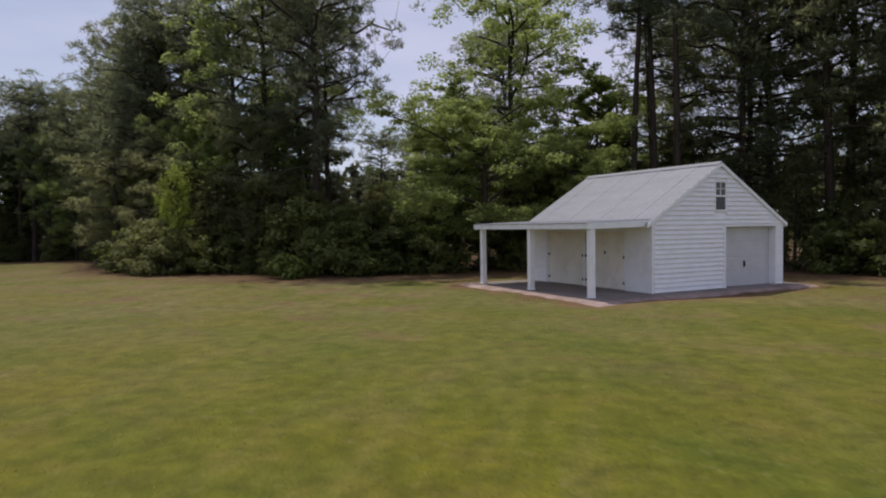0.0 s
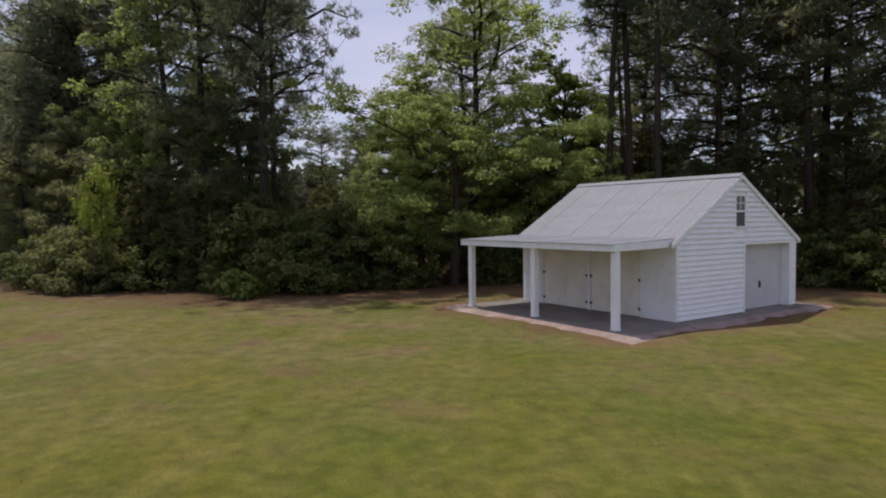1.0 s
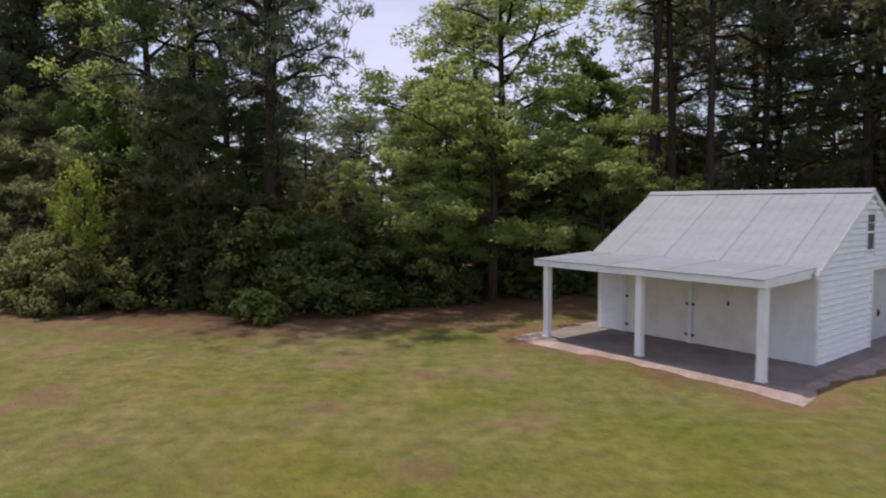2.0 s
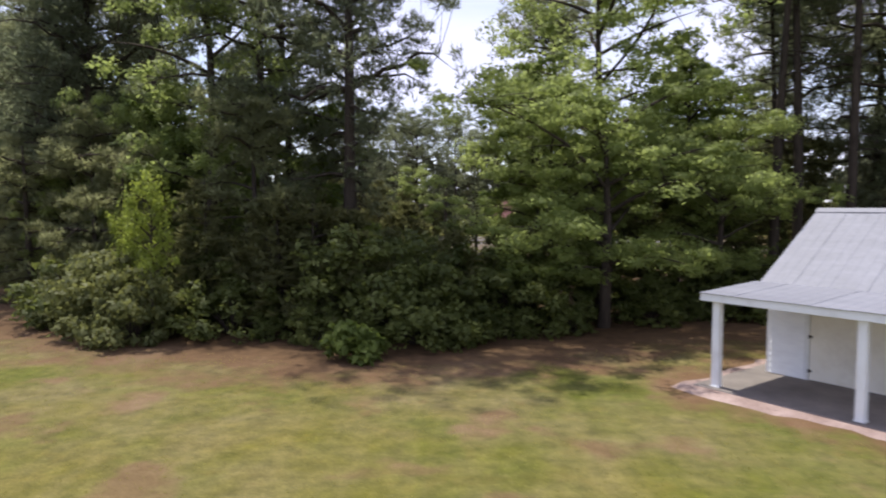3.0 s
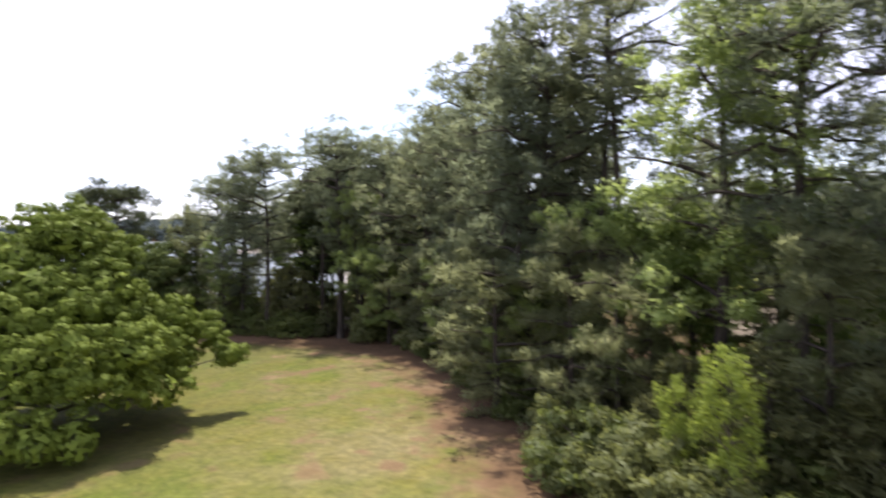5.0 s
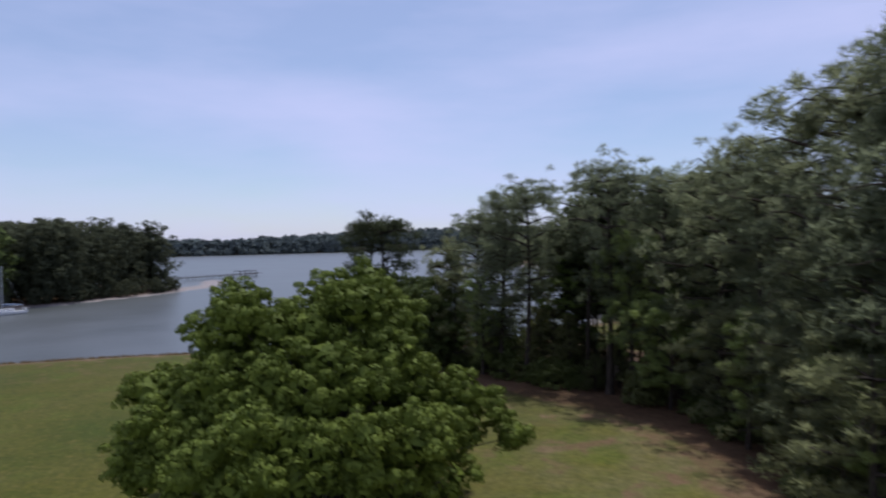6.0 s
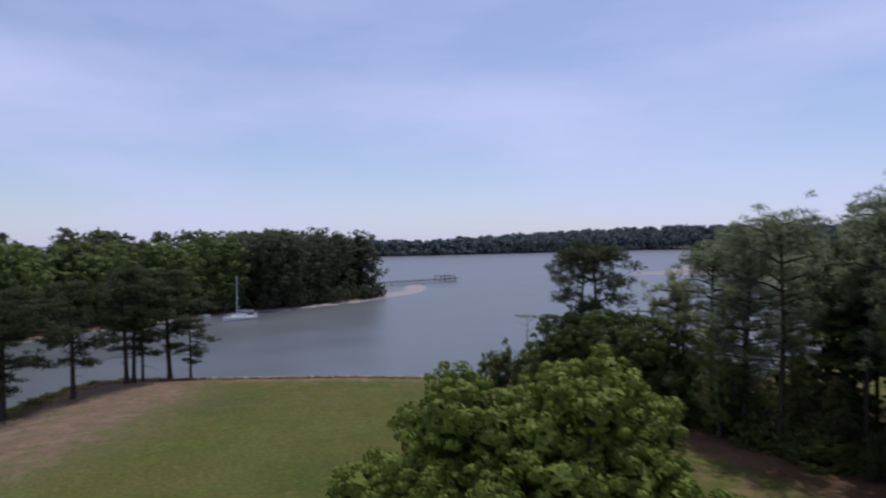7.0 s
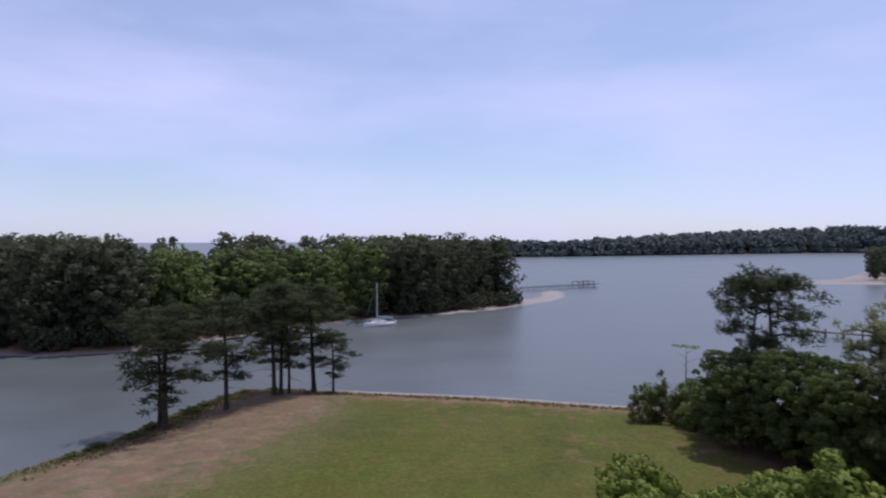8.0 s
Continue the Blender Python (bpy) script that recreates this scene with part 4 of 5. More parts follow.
CEDARS = Kind([(7, lambda: cedar(21, 7, 2.3, 1000, label="dense dark conifer clad to the ground", group="conifers in the undergrowth")),
               (6, lambda: cedar(22, 6, 2.5, 950, label="dense dark conifer clad to the ground", group="conifers in the undergrowth")),
               (9, lambda: cedar(23, 9, 2.4, 1150, label="dense dark conifer clad to the ground", group="conifers in the undergrowth"))])
LEAFY = Kind([(13, lambda: broadleaf(31, 13, 3.6, 0.22, 190, 60, 0.135, label="leafy green tree in the shade of the wood", group="leafy trees in the wood")),
              (11, lambda: broadleaf(32, 11, 3.8, 0.18, 190, 60, 0.135, label="leafy green tree in the shade of the wood", group="leafy trees in the wood")),
              (15, lambda: broadleaf(33, 15, 3.3, 0.28, 195, 60, 0.135, label="leafy green tree in the shade of the wood", group="leafy trees in the wood"))])
BRIGHTS = Kind([(16, lambda: broadleaf(41, 16, 4.0, 0.3, 190, 120, 0.085, label="tall tree with fresh light green leaves in tiers", group="light green trees", mat=LEAF_BRIGHT, flat=0.7)),
                (8.5, lambda: broadleaf(42, 8.5, 4.3, 0.2, 230, 150, 0.072, label="spreading tree with fresh light green leaves in tiers", group="light green trees", mat=LEAF_BRIGHT)),
                (13, lambda: broadleaf(43, 13, 2.4, 0.15, 130, 90, 0.085, label="slim tree with fresh light green leaves", group="light green trees", mat=LEAF_BRIGHT, flat=0.85))])
SHRUBS = Kind([(2.6, lambda: shrub(51, 2.6, 1.9, 80, 66, 0.088, label="dark leafy shrub at the wood's edge", group="shrubs at the wood's edge")),
               (2.0, lambda: shrub(52, 2.0, 1.7, 70, 66, 0.088, label="dark leafy shrub at the wood's edge", group="shrubs at the wood's edge")),
               (3.4, lambda: shrub(53, 3.4, 2.0, 95, 66, 0.088, label="dark leafy shrub at the wood's edge", group="shrubs at the wood's edge"))])
PALES = Kind([(2.4, lambda: shrub(61, 2.4, 1.6, 75, 64, 0.095, label="pale yellow-green shrub at the wood's edge", group="pale shrubs", mat=LEAF_PALE)),
              (5.0, lambda: broadleaf(62, 5.0, 1.25, 0.42, 60, 60, 0.07, label="feathery yellow-green sapling at the wood's edge", group="pale shrubs", mat=LEAF_YELLOW, flat=0.9, girth=0.06, name="sapling"))])

BUSHY = Kind([(10, lambda: pine(81, 10, 0.04, 3.2, 1.25, 0.15, label="young pine with soft pale olive needles to the ground", group="young pines at the wood's edge", mat=LEAF_PINE_PALE, layer=0.6, step=1.3)),
              (9, lambda: pine(82, 9, 0.03, 2.9, 1.25, 0.13, label="young pine with soft pale olive needles to the ground", group="young pines at the wood's edge", mat=LEAF_PINE_PALE, layer=0.6, step=1.3))])
rng = np.random.default_rng(77)
seg = np.array(EDGE)
run = np.concatenate([[0], np.cumsum(np.hypot(*np.diff(seg, axis=0).T))])
RUN_END = float(np.interp(29.0, seg[8:, 0], run[8:]))


def along(s, inward):
    x, y = np.interp(s, run, seg[:, 0]), np.interp(s, run, seg[:, 1])
    x2, y2 = np.interp(s + 1.5, run, seg[:, 0]), np.interp(s + 1.5, run, seg[:, 1])
    x1, y1 = np.interp(s - 1.5, run, seg[:, 0]), np.interp(s - 1.5, run, seg[:, 1])
    d = np.array([x2 - x1, y2 - y1])
    d /= np.hypot(*d)
    return x - d[1] * inward, y + d[0] * inward


taken = []


def free(x, y, gap):
    return all((x - a) ** 2 + (y - b) ** 2 > gap * gap for a, b in taken)


def clear_gap(x, y):
    """The opening in the wood through which the sky and the far house show."""
    far = max(0.0, y - 38)
    return 31 < y < 80 and -8.8 - far * 0.25 < x < -3.4 + far * 0.08


# the trees that stand out
BIG = [(5, -9.7, 36.9, 23, 40), (3, 9.3, 39.7, 23, 0), (3, 10.6, 40.2, 24, 120), (3, 11.6, 37.6, 22, 230), (0, -14.0, 39.5, 21, 10), (6, -24.5, 48, 23, 70), (6, -22.6, 46.1, 22.5, 200),
       (2, -27.5, 46.5, 21, 0), (1, -30.5, 50.0, 20.5, 90), (2, -34.5, 53.5, 19.5, 150), (1, -38.5, 56.5, 18.7, 30), (4, -43, 59.5, 18.5, 10), (0, -53.6, 61, 19.2, 300), (2, -49, 61.5, 17.8, 60),
       (0, -62.8, 60.5, 18.2, 250), (2, -66.4, 60.6, 17.4, 40), (0, -70.4, 61.2, 15.6, 130), (3, -57.5, 63, 18, 20), (4, -32.4, 49.2, 11.5, 0), (1, -15.2, 47, 21, 10), (2, -28.6, 46.0, 17, 45), (1, 19.5, 38, 21, 15), (4, 23.5, 34.5, 18, 80), (2, 15.5, 41, 20, 260),
       (0, 21.5, 41.5, 22, 140), (1, 0.9, 50, 18, 30), (3, -2.7, 57, 13.5, 130), (4, 26.5, 38.5, 20, 33), (4, 18, 44, 21, 10), (2, 25, 45, 22, 75), (1, 12.5, 47, 17.5, 200)]
for n, x, y, h, turn in BIG:
    PINES.put(n, x, y, h + (1.0 if -40 < x < -21 or x < -44 else 0.0), turn, 0.82 if n == 5 else 1.0)
    taken.append((x, y))
for n, x, y, h, turn, w in [(0, 1.2, 41.5, 18.5, 0, 1.25), (1, 0.9, 35.2, 9.2, 60, 1.12), (1, -0.9, 37.0, 7.4, 200, 0.9), (2, -17.4, 40.4, 18.5, 30, 1.1), (1, -27.2, 44.6, 7.5, 0, 0.75), (2, -38.5, 54.2, 9, 60, 1.1), (1, -47, 59.6, 8, 90, 0.7), (1, -20.8, 42.2, 10.5, 20, 0.6), (0, -51, 60.5, 14, 100, 0.7), (2, -67.8, 59.4, 10.5, 0, 1.0),
                            (1, 6.5, 38.8, 8.0, 10, 0.9), (2, -9.5, 62, 8, 0, 1.3)]:
    BRIGHTS.put(n, x, y, h, turn, w)
    taken.append((x, y))
for n, x, y, h, turn, w in [(0, -13.4, 35.8, 9.5, 0, 0.9), (1, -21.0, 39.2, 8.5, 60, 0.9), (0, -23.8, 41.2, 9.5, 130, 0.9), (1, -28.2, 42.8, 8.6, 200, 1.25), (0, -30.6, 46.6, 9.0, 20, 1.1), (1, -32.6, 49.6, 8.5, 90, 1.0),
                            (0, -35.6, 53.0, 9.5, 170, 1.0), (1, -41, 57.2, 9, 10, 1.0)]:
    BUSHY.put(n, x, y, h, turn, w)
    taken.append((x, y))
for n, x, y, h, turn in [(1, -15.9, 31.9, 5.8, 0), (0, -19.8, 34.9, 3.0, 40), (0, -18.2, 33.2, 3.1, 200), (0, -16.6, 31.6, 2.6, 120), (0, -22.8, 37.6, 2.8, 90), (1, -17.6, 33.6, 4.6, 140), (0, -49.5, 60, 3.0, 10)]:
    PALES.put(n, x, y, h, turn, 0.56 if n else 0.95)
    taken.append((x, y))

for n, x, y, h, turn in [(0, -9.5, 66, 12.5, 0), (3, -6.5, 71, 13.5, 90), (0, -12.5, 73, 13, 200), (2, -4.5, 64, 11, 40), (3, -10.5, 69, 13.5, 300), (0, -15, 68, 13, 20), (3, -7.8, 76, 14, 10)]:
    PINES.put(n, x, y, h, turn)
    taken.append((x, y))

for n, x, y, h, turn in [(2, 3.2, 43.5, 8, 0), (2, 5.2, 46, 9, 60), (2, 1.8, 48, 9, 130), (2, 7.4, 44, 8.5, 200), (2, 9, 47, 9, 270), (2, 12.5, 44, 9, 20), (2, 14, 49, 9.5, 80), (2, 3.5, 60, 8.5, 70), (2, 1.6, 79, 6.8, 80), (0, -9.4, 48, 4.6, 10), (2, -10.8, 52, 6.0, 70), (0, -9.2, 56, 5.2, 150), (2, -12, 58, 7.0, 220), (2, -10.4, 62, 6.2, 300), (2, -8.0, 63, 4.6, 40), (0, -12.4, 34.4, 5.4, 0), (1, -10.6, 34.2, 5.0, 120), (0, -9.4, 36.0, 4.8, 240), (2, -15.0, 34.6, 6.2, 60), (2, 0.4, 81, 6.6, 20), (2, 3.4, 80, 6.4, 120), (2, -11.8, 45, 6.5, 90), (2, -13.6, 50, 7.5, 10), (2, -15.5, 45, 7.0, 200)]:
    CEDARS.put(n, x, y, h, turn, 1.25)
    taken.append((x, y))

for n, x, y, h, turn, w in [(2, 7.5, 46, 13.5, 200, 1.0), (0, 8, 50, 12, 30, 1.1), (2, 12.4, 53, 13, 90, 1.1), (2, 25, 51, 14, 270, 1.1)]:
    LEAFY.put(n, x, y, h, turn, w)
    taken.append((x, y))
LEAFY.put(1, -12.2, 42.0, 9.5, 50, 0.9)
taken.append((-12.2, 42.0))

for n, x, y, h, turn in [(2, -6.4, 33.8, 4.0, 0), (2, -4.2, 34.6, 3.9, 80), (2, -8.6, 33.6, 4.3, 150), (0, -5.2, 36.4, 3.9, 210), (2, -2.6, 35.0, 3.6, 300), (2, -7.4, 36.8, 4.0, 20)]:
    SHRUBS.put(n, x, y, h, turn, 1.15)

s = 4.0
while s < 58:
    x, y = along(s, rng.uniform(5.5, 10.5))
    CEDARS.put(int(rng.integers(3)), x, y, rng.uniform(4.0, 6.5), rng.uniform(0, 360), 1.25)
    s += rng.uniform(2.6, 4.0)

# undergrowth along the edge, then conifers and leafy trees behind it, then the depth of the wood
s = 1.0
while s < RUN_END:
    x, y = along(s, rng.uniform(0.7, 1.6))
    if free(x, y, 0.9) and rng.uniform() < 0.85:
        SHRUBS.put(int(rng.integers(3)), x, y, rng.uniform(0.9, 2.9), rng.uniform(0, 360), rng.uniform(0.85, 1.25))
    elif free(x, y, 0.9):
        CEDARS.put(int(rng.integers(3)), x, y, rng.uniform(2.2, 4.5), rng.uniform(0, 360), 1.1)
    s += rng.uniform(1.6, 2.4)
s = 2.0
while s < RUN_END:
    x, y = along(s, rng.uniform(2.4, 4.2))
    if not (x > 0 and y < 41 and x < 15):
        h = rng.uniform(3.6, 7.0)
        if clear_gap(x, y):
            h = min(h, 4.0)
        if rng.uniform() < 0.6:
            CEDARS.put(int(rng.integers(3)), x, y, h, rng.uniform(0, 360), rng.uniform(0.85, 1.2))
        else:
            SHRUBS.put(2, x, y, h * 0.75, rng.uniform(0, 360), 0.9)
    else:
        SHRUBS.put(int(rng.integers(3)), x, y, rng.uniform(2.0, 3.4), rng.uniform(0, 360), 1.1)
    s += rng.uniform(2.0, 3.0)
for lo, hi, step in ((5, 8, 4.6), (8.5, 13, 5.6)):
    s = rng.uniform(0, 3)
    while s < RUN_END + 2:
        x, y = along(s, rng.uniform(lo, hi))
        s += step * rng.uniform(0.75, 1.25)
        if ((x < -58 or x > 36) and rng.uniform() < 0.4) or not free(x, y, 1.9) or clear_gap(x, y) or x < -74 or (-13 < x < 16 and y > 57):
            continue
        taken.append((x, y))
        r = rng.uniform()
        tall = 20.0 + 0.06 * max(-40, min(0, x)) + rng.uniform(-3.5, 0.2)
        if -42 < x < -13:
            tall, r = min(tall, 15.0), r * 0.9
        if r < 0.45:
            PINES.put(int(rng.integers(5)), x, y, tall, rng.uniform(0, 360), rng.uniform(0.85, 1.1))
        elif r < 0.8:
            LEAFY.put(int(rng.integers(3)), x, y, rng.uniform(9, 13), rng.uniform(0, 360), rng.uniform(0.9, 1.15))
        elif r < 0.9:
            CEDARS.put(2, x, y, rng.uniform(7, 10), rng.uniform(0, 360), 1.1)
        else:
            BRIGHTS.put(2, x, y, rng.uniform(8, 12), rng.uniform(0, 360), 1.1)

shrub(55, 1.05, 0.95, 45, 34, 0.13, m=spot(-7.9, 29.3), label="low shrub with large fresh green leaves", group="", mat=LEAF_BROAD)

# the round tree in the field
rng = np.random.default_rng(9)
RT = (-49.0, 30.8)
tree = thing("field_tree", spot(*RT), "broad domed tree with dense glossy green leaves", "tree")
lobes = []


def dome(x, y):
    """Height of the crown's top: a wide dome with two heads."""
    rho = math.hypot(x, y) / (8.6 + 1.3 * math.cos(math.atan2(y, x) + 1.95))
    return 9.0 * max(0.0, 1 - rho * rho) ** 0.55 + 3.4 * math.exp(-((x - 1.7) ** 2 + (y - 0.4) ** 2) / 6.5) + 3.4 * math.exp(-((x + 1.7) ** 2 + (y + 4.0) ** 2) / 5.5)


while len(lobes) < 66:
    x, y = rng.uniform(-9.5, 9.5, 2)
    gap = 1.45 if len(lobes) < 50 else 1.15
    if dome(x, y) > 2.6 and all((x - a) ** 2 + (y - b) ** 2 > gap * gap for a, b, _, _ in lobes):
        r = rng.uniform(1.15, 1.65)
        lobes.append((x, y, dome(x, y) - r * 0.8 - rng.uniform(0, 0.5), r))
for q in range(30):
    az = q * 0.2094 * 2 + rng.uniform(-0.15, 0.15)
    reach = (8.0 if q < 15 else 7.6) + 1.2 * math.cos(az + 1.95)
    lobes.append((math.cos(az) * reach, math.sin(az) * reach, (4.1 if q < 15 else 5.4) + rng.uniform(-0.8, 0.7), rng.uniform(0.75, 1.25)))
for q in range(40):
    az = q * 0.3142 + rng.uniform(-0.12, 0.12)
    reach = (6.4 if q < 20 else 4.6) + 1.0 * math.cos(az + 1.95)
    lobes.append((math.cos(az) * reach, math.sin(az) * reach, dome(math.cos(az) * reach, math.sin(az) * reach) - rng.uniform(1.4, 2.4), rng.uniform(1.2, 1.6)))
lobes += [(5.3, 6.2, 4.6, 1.3), (6.2, 6.9, 3.3, 1.0), (4.6, 5.2, 5.6, 1.3)]
lobes += [(1.1, 1.8, 11.2, 1.3), (2.2, 1.2, 10.4, 1.3), (0.2, 2.6, 10.2, 1.3), (1.4, 3.2, 9.6, 1.4), (2.8, 2.6, 9.2, 1.3), (-2.2, -3.7, 10.3, 1.3), (-1.0, -4.4, 9.6, 1.3), (-3.2, -3.0, 9.6, 1.3), (-0.5, 0.2, 9.8, 1.3), (-1.4, -1.4, 9.3, 1.3), (0.9, 0.4, 10.4, 1.2)]
lines = [(np.array([(0, 0, 0), (0.05, 0, 0.9), (0.1, -0.05, 1.8), (0.1, -0.1, 3.2), (0.2, -0.1, 5.0), (0.3, -0.2, 7.5)]), np.array([0.48, 0.36, 0.33, 0.28, 0.2, 0.08]))]
for x, y, z, r in lobes:
    s = np.linspace(0, 1, 6)[:, None]
    a = np.array([0.1, -0.05, min(1.4 + 0.3 * z, z * 0.75)])
    lines.append((a * (1 - s) + np.array([x, y, z]) * s - np.array([0, 0, 0.4]) * np.sin(s * 3.14), np.array([0.13, 0.11, 0.09, 0.06, 0.04, 0.02])))
v, f = tubes(lines, 7)
soup("trunk", v, f, BARK_GREY, tree, smooth=True)
sp, c, nrm = billow(rng, lobes, 0.37, 120, 0.6)
ok = c[:, 2] > 2.3
v, f, nv = leaves(rng, c[ok], nrm[ok], 0.082, 0.45, 0.5)
c, nrm = puffs(rng, np.array(lobes)[:, :3], np.array(lobes)[:, 3] * 0.7, 150, 0.85, 0.8)
v2, f2, nv2 = leaves(rng, c, nrm, 0.25, 0.3)
v, f, nv = np.concatenate([v, v2]), np.concatenate([f, f2 + len(v)]), np.concatenate([nv, nv2])
soup("crown", v, f, LEAF_FIELD, tree, normals=nv)

# pines on the point, by the water
LP = "slender lakeside pine with bare stem and layered dark crown"
SHOREPINES = Kind([(12, lambda: pine(71, 12, 0.20, 3.3, 1.4, 0.17, label=LP, group="pines on the point", mat=LEAF_LAKE_PINE, layer=0.55, step=1.5)),
                   (13, lambda: pine(72, 13, 0.30, 2.8, 1.4, 0.16, label=LP, group="pines on the point", mat=LEAF_LAKE_PINE, layer=0.55, step=1.5)),
                   (11, lambda: pine(73, 11, 0.32, 2.4,2.0, 0.13, label=LP, group="pines on the point", mat=LEAF_LAKE_PINE, layer=0.55, step=1.5)),
                   (13, lambda: pine(74, 13, 0.46, 3.0, 1.9, 0.16, label="pine with rounded dark crown above leafy trees", group="", mat=LEAF_LAKE_PINE, layer=0.75, step=1.2))])
for n, x, y, h, turn, w in [(0, -107, -0.6, 14.5, 0, 1.45), (1, -107.8, -1.4, 13, 90, 1.3), (2, -113, 5.2, 14, 40, 1.4), (1, -118.6, 10.6, 15, 10, 1.35), (1, -119.5, 11.4, 15.5, 200, 1.2), (2, -121, 12.4, 12, 80, 1.2),
                            (1, -122.8, 15.8, 15.5, 300, 1.5), (2, -121.6, 18.4, 8.5, 0, 1.5)]:
    SHOREPINES.put(n, x, y, h, turn, w)
for x, y, h in [(-99.5, -7.6, 0.9), (-102.4, -6.2, 1.1), (-105.5, -3.6, 1.0), (-108.6, -2.2, 1.2), (-111.6, -0.6, 1.0), (-114.6, 0.8, 1.3), (-117.8, 2.2, 1.1), (-120.8, 4.0, 1.2), (-124.0, 6.2, 1.0), (-126, 10.0, 0.9)]:
    SHRUBS.put(1, x, y, h * 0.62, x * 37, 2.2)
# the trees at the lake end of the wood
for n, x, y, h, turn, w in [(3, -87.9, 58.9, 16.4, 20, 0.95), (3, -86.3, 60.5, 16.8, 200, 1.05)]:
    SHOREPINES.put(n, x, y, h, turn, w)
OAKS = "dark full-crowned leafy tree at the lake end of the wood"
for seed, x, y, h, r, low in [(91, -85.2, 55.9, 9.6, 4.4, 0.6), (92, -80.2, 57.8, 10.4, 4.8, 0.5), (93, -89.2, 56.6, 6.6, 3.2, 0.4), (94, -75.0, 58.6, 9.6, 4.2, 0.5)]:
    round_tree(seed, h, r, low, spot(x, y), OAKS, "dark trees at the lake end", LEAF_OAK)
for n, x, y, h, turn, w in [(2, -97.0, 51.9, 4.4, 0, 0.6), (0, -96.6, 54.2, 5.2, 70, 0.5), (2, -95.4, 56.4, 4.8, 20, 0.6), (1, -92.4, 56.6, 4.6, 110, 0.7)]:
    SHRUBS.put(n, x, y, h, turn, w)
BUSHY.put(0, -75.0, 61.4, 13.5, 0, 0.75)
BUSHY.put(1, -72.6, 60.0, 11.0, 130, 0.8)
dead = thing("bare_tree", spot(-96.2, 57.2), "thin half-dead tree with a few leaves at its top", "tree")
rng = np.random.default_rng(3)
lines = [(sway(rng, 8.2, 8, 0.5), 0.11 * (1 - np.linspace(0, 1, 8)) + 0.02)]
for z in (4.2, 5.0, 5.8, 6.4, 7.0, 7.5, 7.9):
    az, q = rng.uniform(0, 6.28), np.linspace(0, 1, 4)[:, None]
    root = np.array([np.interp(z, lines[0][0][:, 2], lines[0][0][:, i]) for i in range(3)])
    lines.append((root + q * np.array([math.cos(az) * 1.3, math.sin(az) * 1.3, 0.7]), np.array([0.03, 0.02, 0.014, 0.006])))
v, f = tubes(lines, 5)
soup("trunk", v, f, BARK_GREY, dead, smooth=True)
c, nrm = puffs(rng, np.array([lines[0][0][-1] + o for o in ((0, 0, 0.1), (1.0, 0.3, 0), (-1.1, -0.2, -0.1), (0.3, 1.0, 0), (-0.3, -1.2, 0.1))]), np.array([0.6] * 5), 30, 0.3)
v, f, nv = leaves(rng, c, nrm, 0.11)
soup("crown", v, f, LEAF_BROAD, dead, normals=nv)


# ---- far woods ----
def far_wood(name, places, heights, mat, label, seed, per=420, size=0.75, slim=0.36, tilt=0.35, low=0.08):
    """Many far trees in one mesh: uneven crowns of leaf clumps on stems."""
    rng = np.random.default_rng(seed)
    cs, ns, lines = [], [], []
    for (x, y), h in zip(places, heights):
        z0 = max(z_at(x, y), LAKE - 0.3)
        n = 30
        u = 1 - 2 * (np.arange(n) + rng.uniform(0.0, 1.0, n)) / n
        rho, az = np.sqrt(1 - u * u) * rng.uniform(0.35, 1.05, n), np.arange(n) * 2.4 + rng.uniform(0, 6.28)
        wide = h * slim * 0.5 * rng.uniform(0.8, 1.2)
        c = np.stack([x + np.cos(az) * rho * wide, y + np.sin(az) * rho * wide, z0 + h * (low + 0.5 * (0.95 - low) * (u + 1))], 1)
        cc, nn = puffs(rng, c, rng.uniform(0.05, 0.115, n) * h, per // n, 0.7, 0.6)
        cs.append(cc)
        ns.append(nn + 0.4 * (cc - np.array([x, y, z0 + h * 0.55])) / (h * 0.4))
        lines.append((np.array([(x, y, z0 - 0.2), (x, y, z0 + h * 0.8)]), np.array([0.012, 0.004]) * h))
    v, f, nv = leaves(rng, np.concatenate(cs), np.concatenate(ns), size, tilt, 0.8)
    v2, f2 = tubes(lines, 4)
    mid = np.repeat(np.array([np.array(p).mean(0) for p, _ in lines]), 8, axis=0)
    stem = (v2 - mid) * np.array([1, 1, 0])
    stem /= np.linalg.norm(stem, axis=1)[:, None] + 1e-9
    ob = soup(name, np.concatenate([v, v2]), (f, f2 + len(v)), mat, normals=np.concatenate([nv, stem]))
    return tagged(ob, label, "woodland", kind="stuff")


def scatter(rng, n, poly, x0, x1, y0, y1, lo, hi):
    out = []
    while len(out) < n:
        x, y = rng.uniform(x0, x1, 4000), rng.uniform(y0, y1, 4000)
        d = away(x, y, poly)
        ok = inside(x, y, poly) & (d > lo) & (d < hi)
        out += list(zip(x[ok], y[ok]))
    return out[:n]


rng = np.random.default_rng(21)
COVE = WEST[1:11]


def cove_wood(n, lo, hi, y0, y1):
    out = []
    while len(out) < n:
        x, y = rng.uniform(-330, -160, 4000), rng.uniform(y0, y1, 4000)
        d = away(x, y, COVE, False)
        ok = inside(x, y, WEST) & (d > lo) & (d < hi) & ~((x < -240) & (y > 82))
        out += list(zip(x[ok], y[ok]))
    return out[:n]


def west_height(p):
    """Taller at both ends of the cove's far side, lower in its middle."""
    return 22.8 - 3.6 * math.exp(-((p[1] + 4) / 28) ** 2) + rng.uniform(-5.0, 1.0)


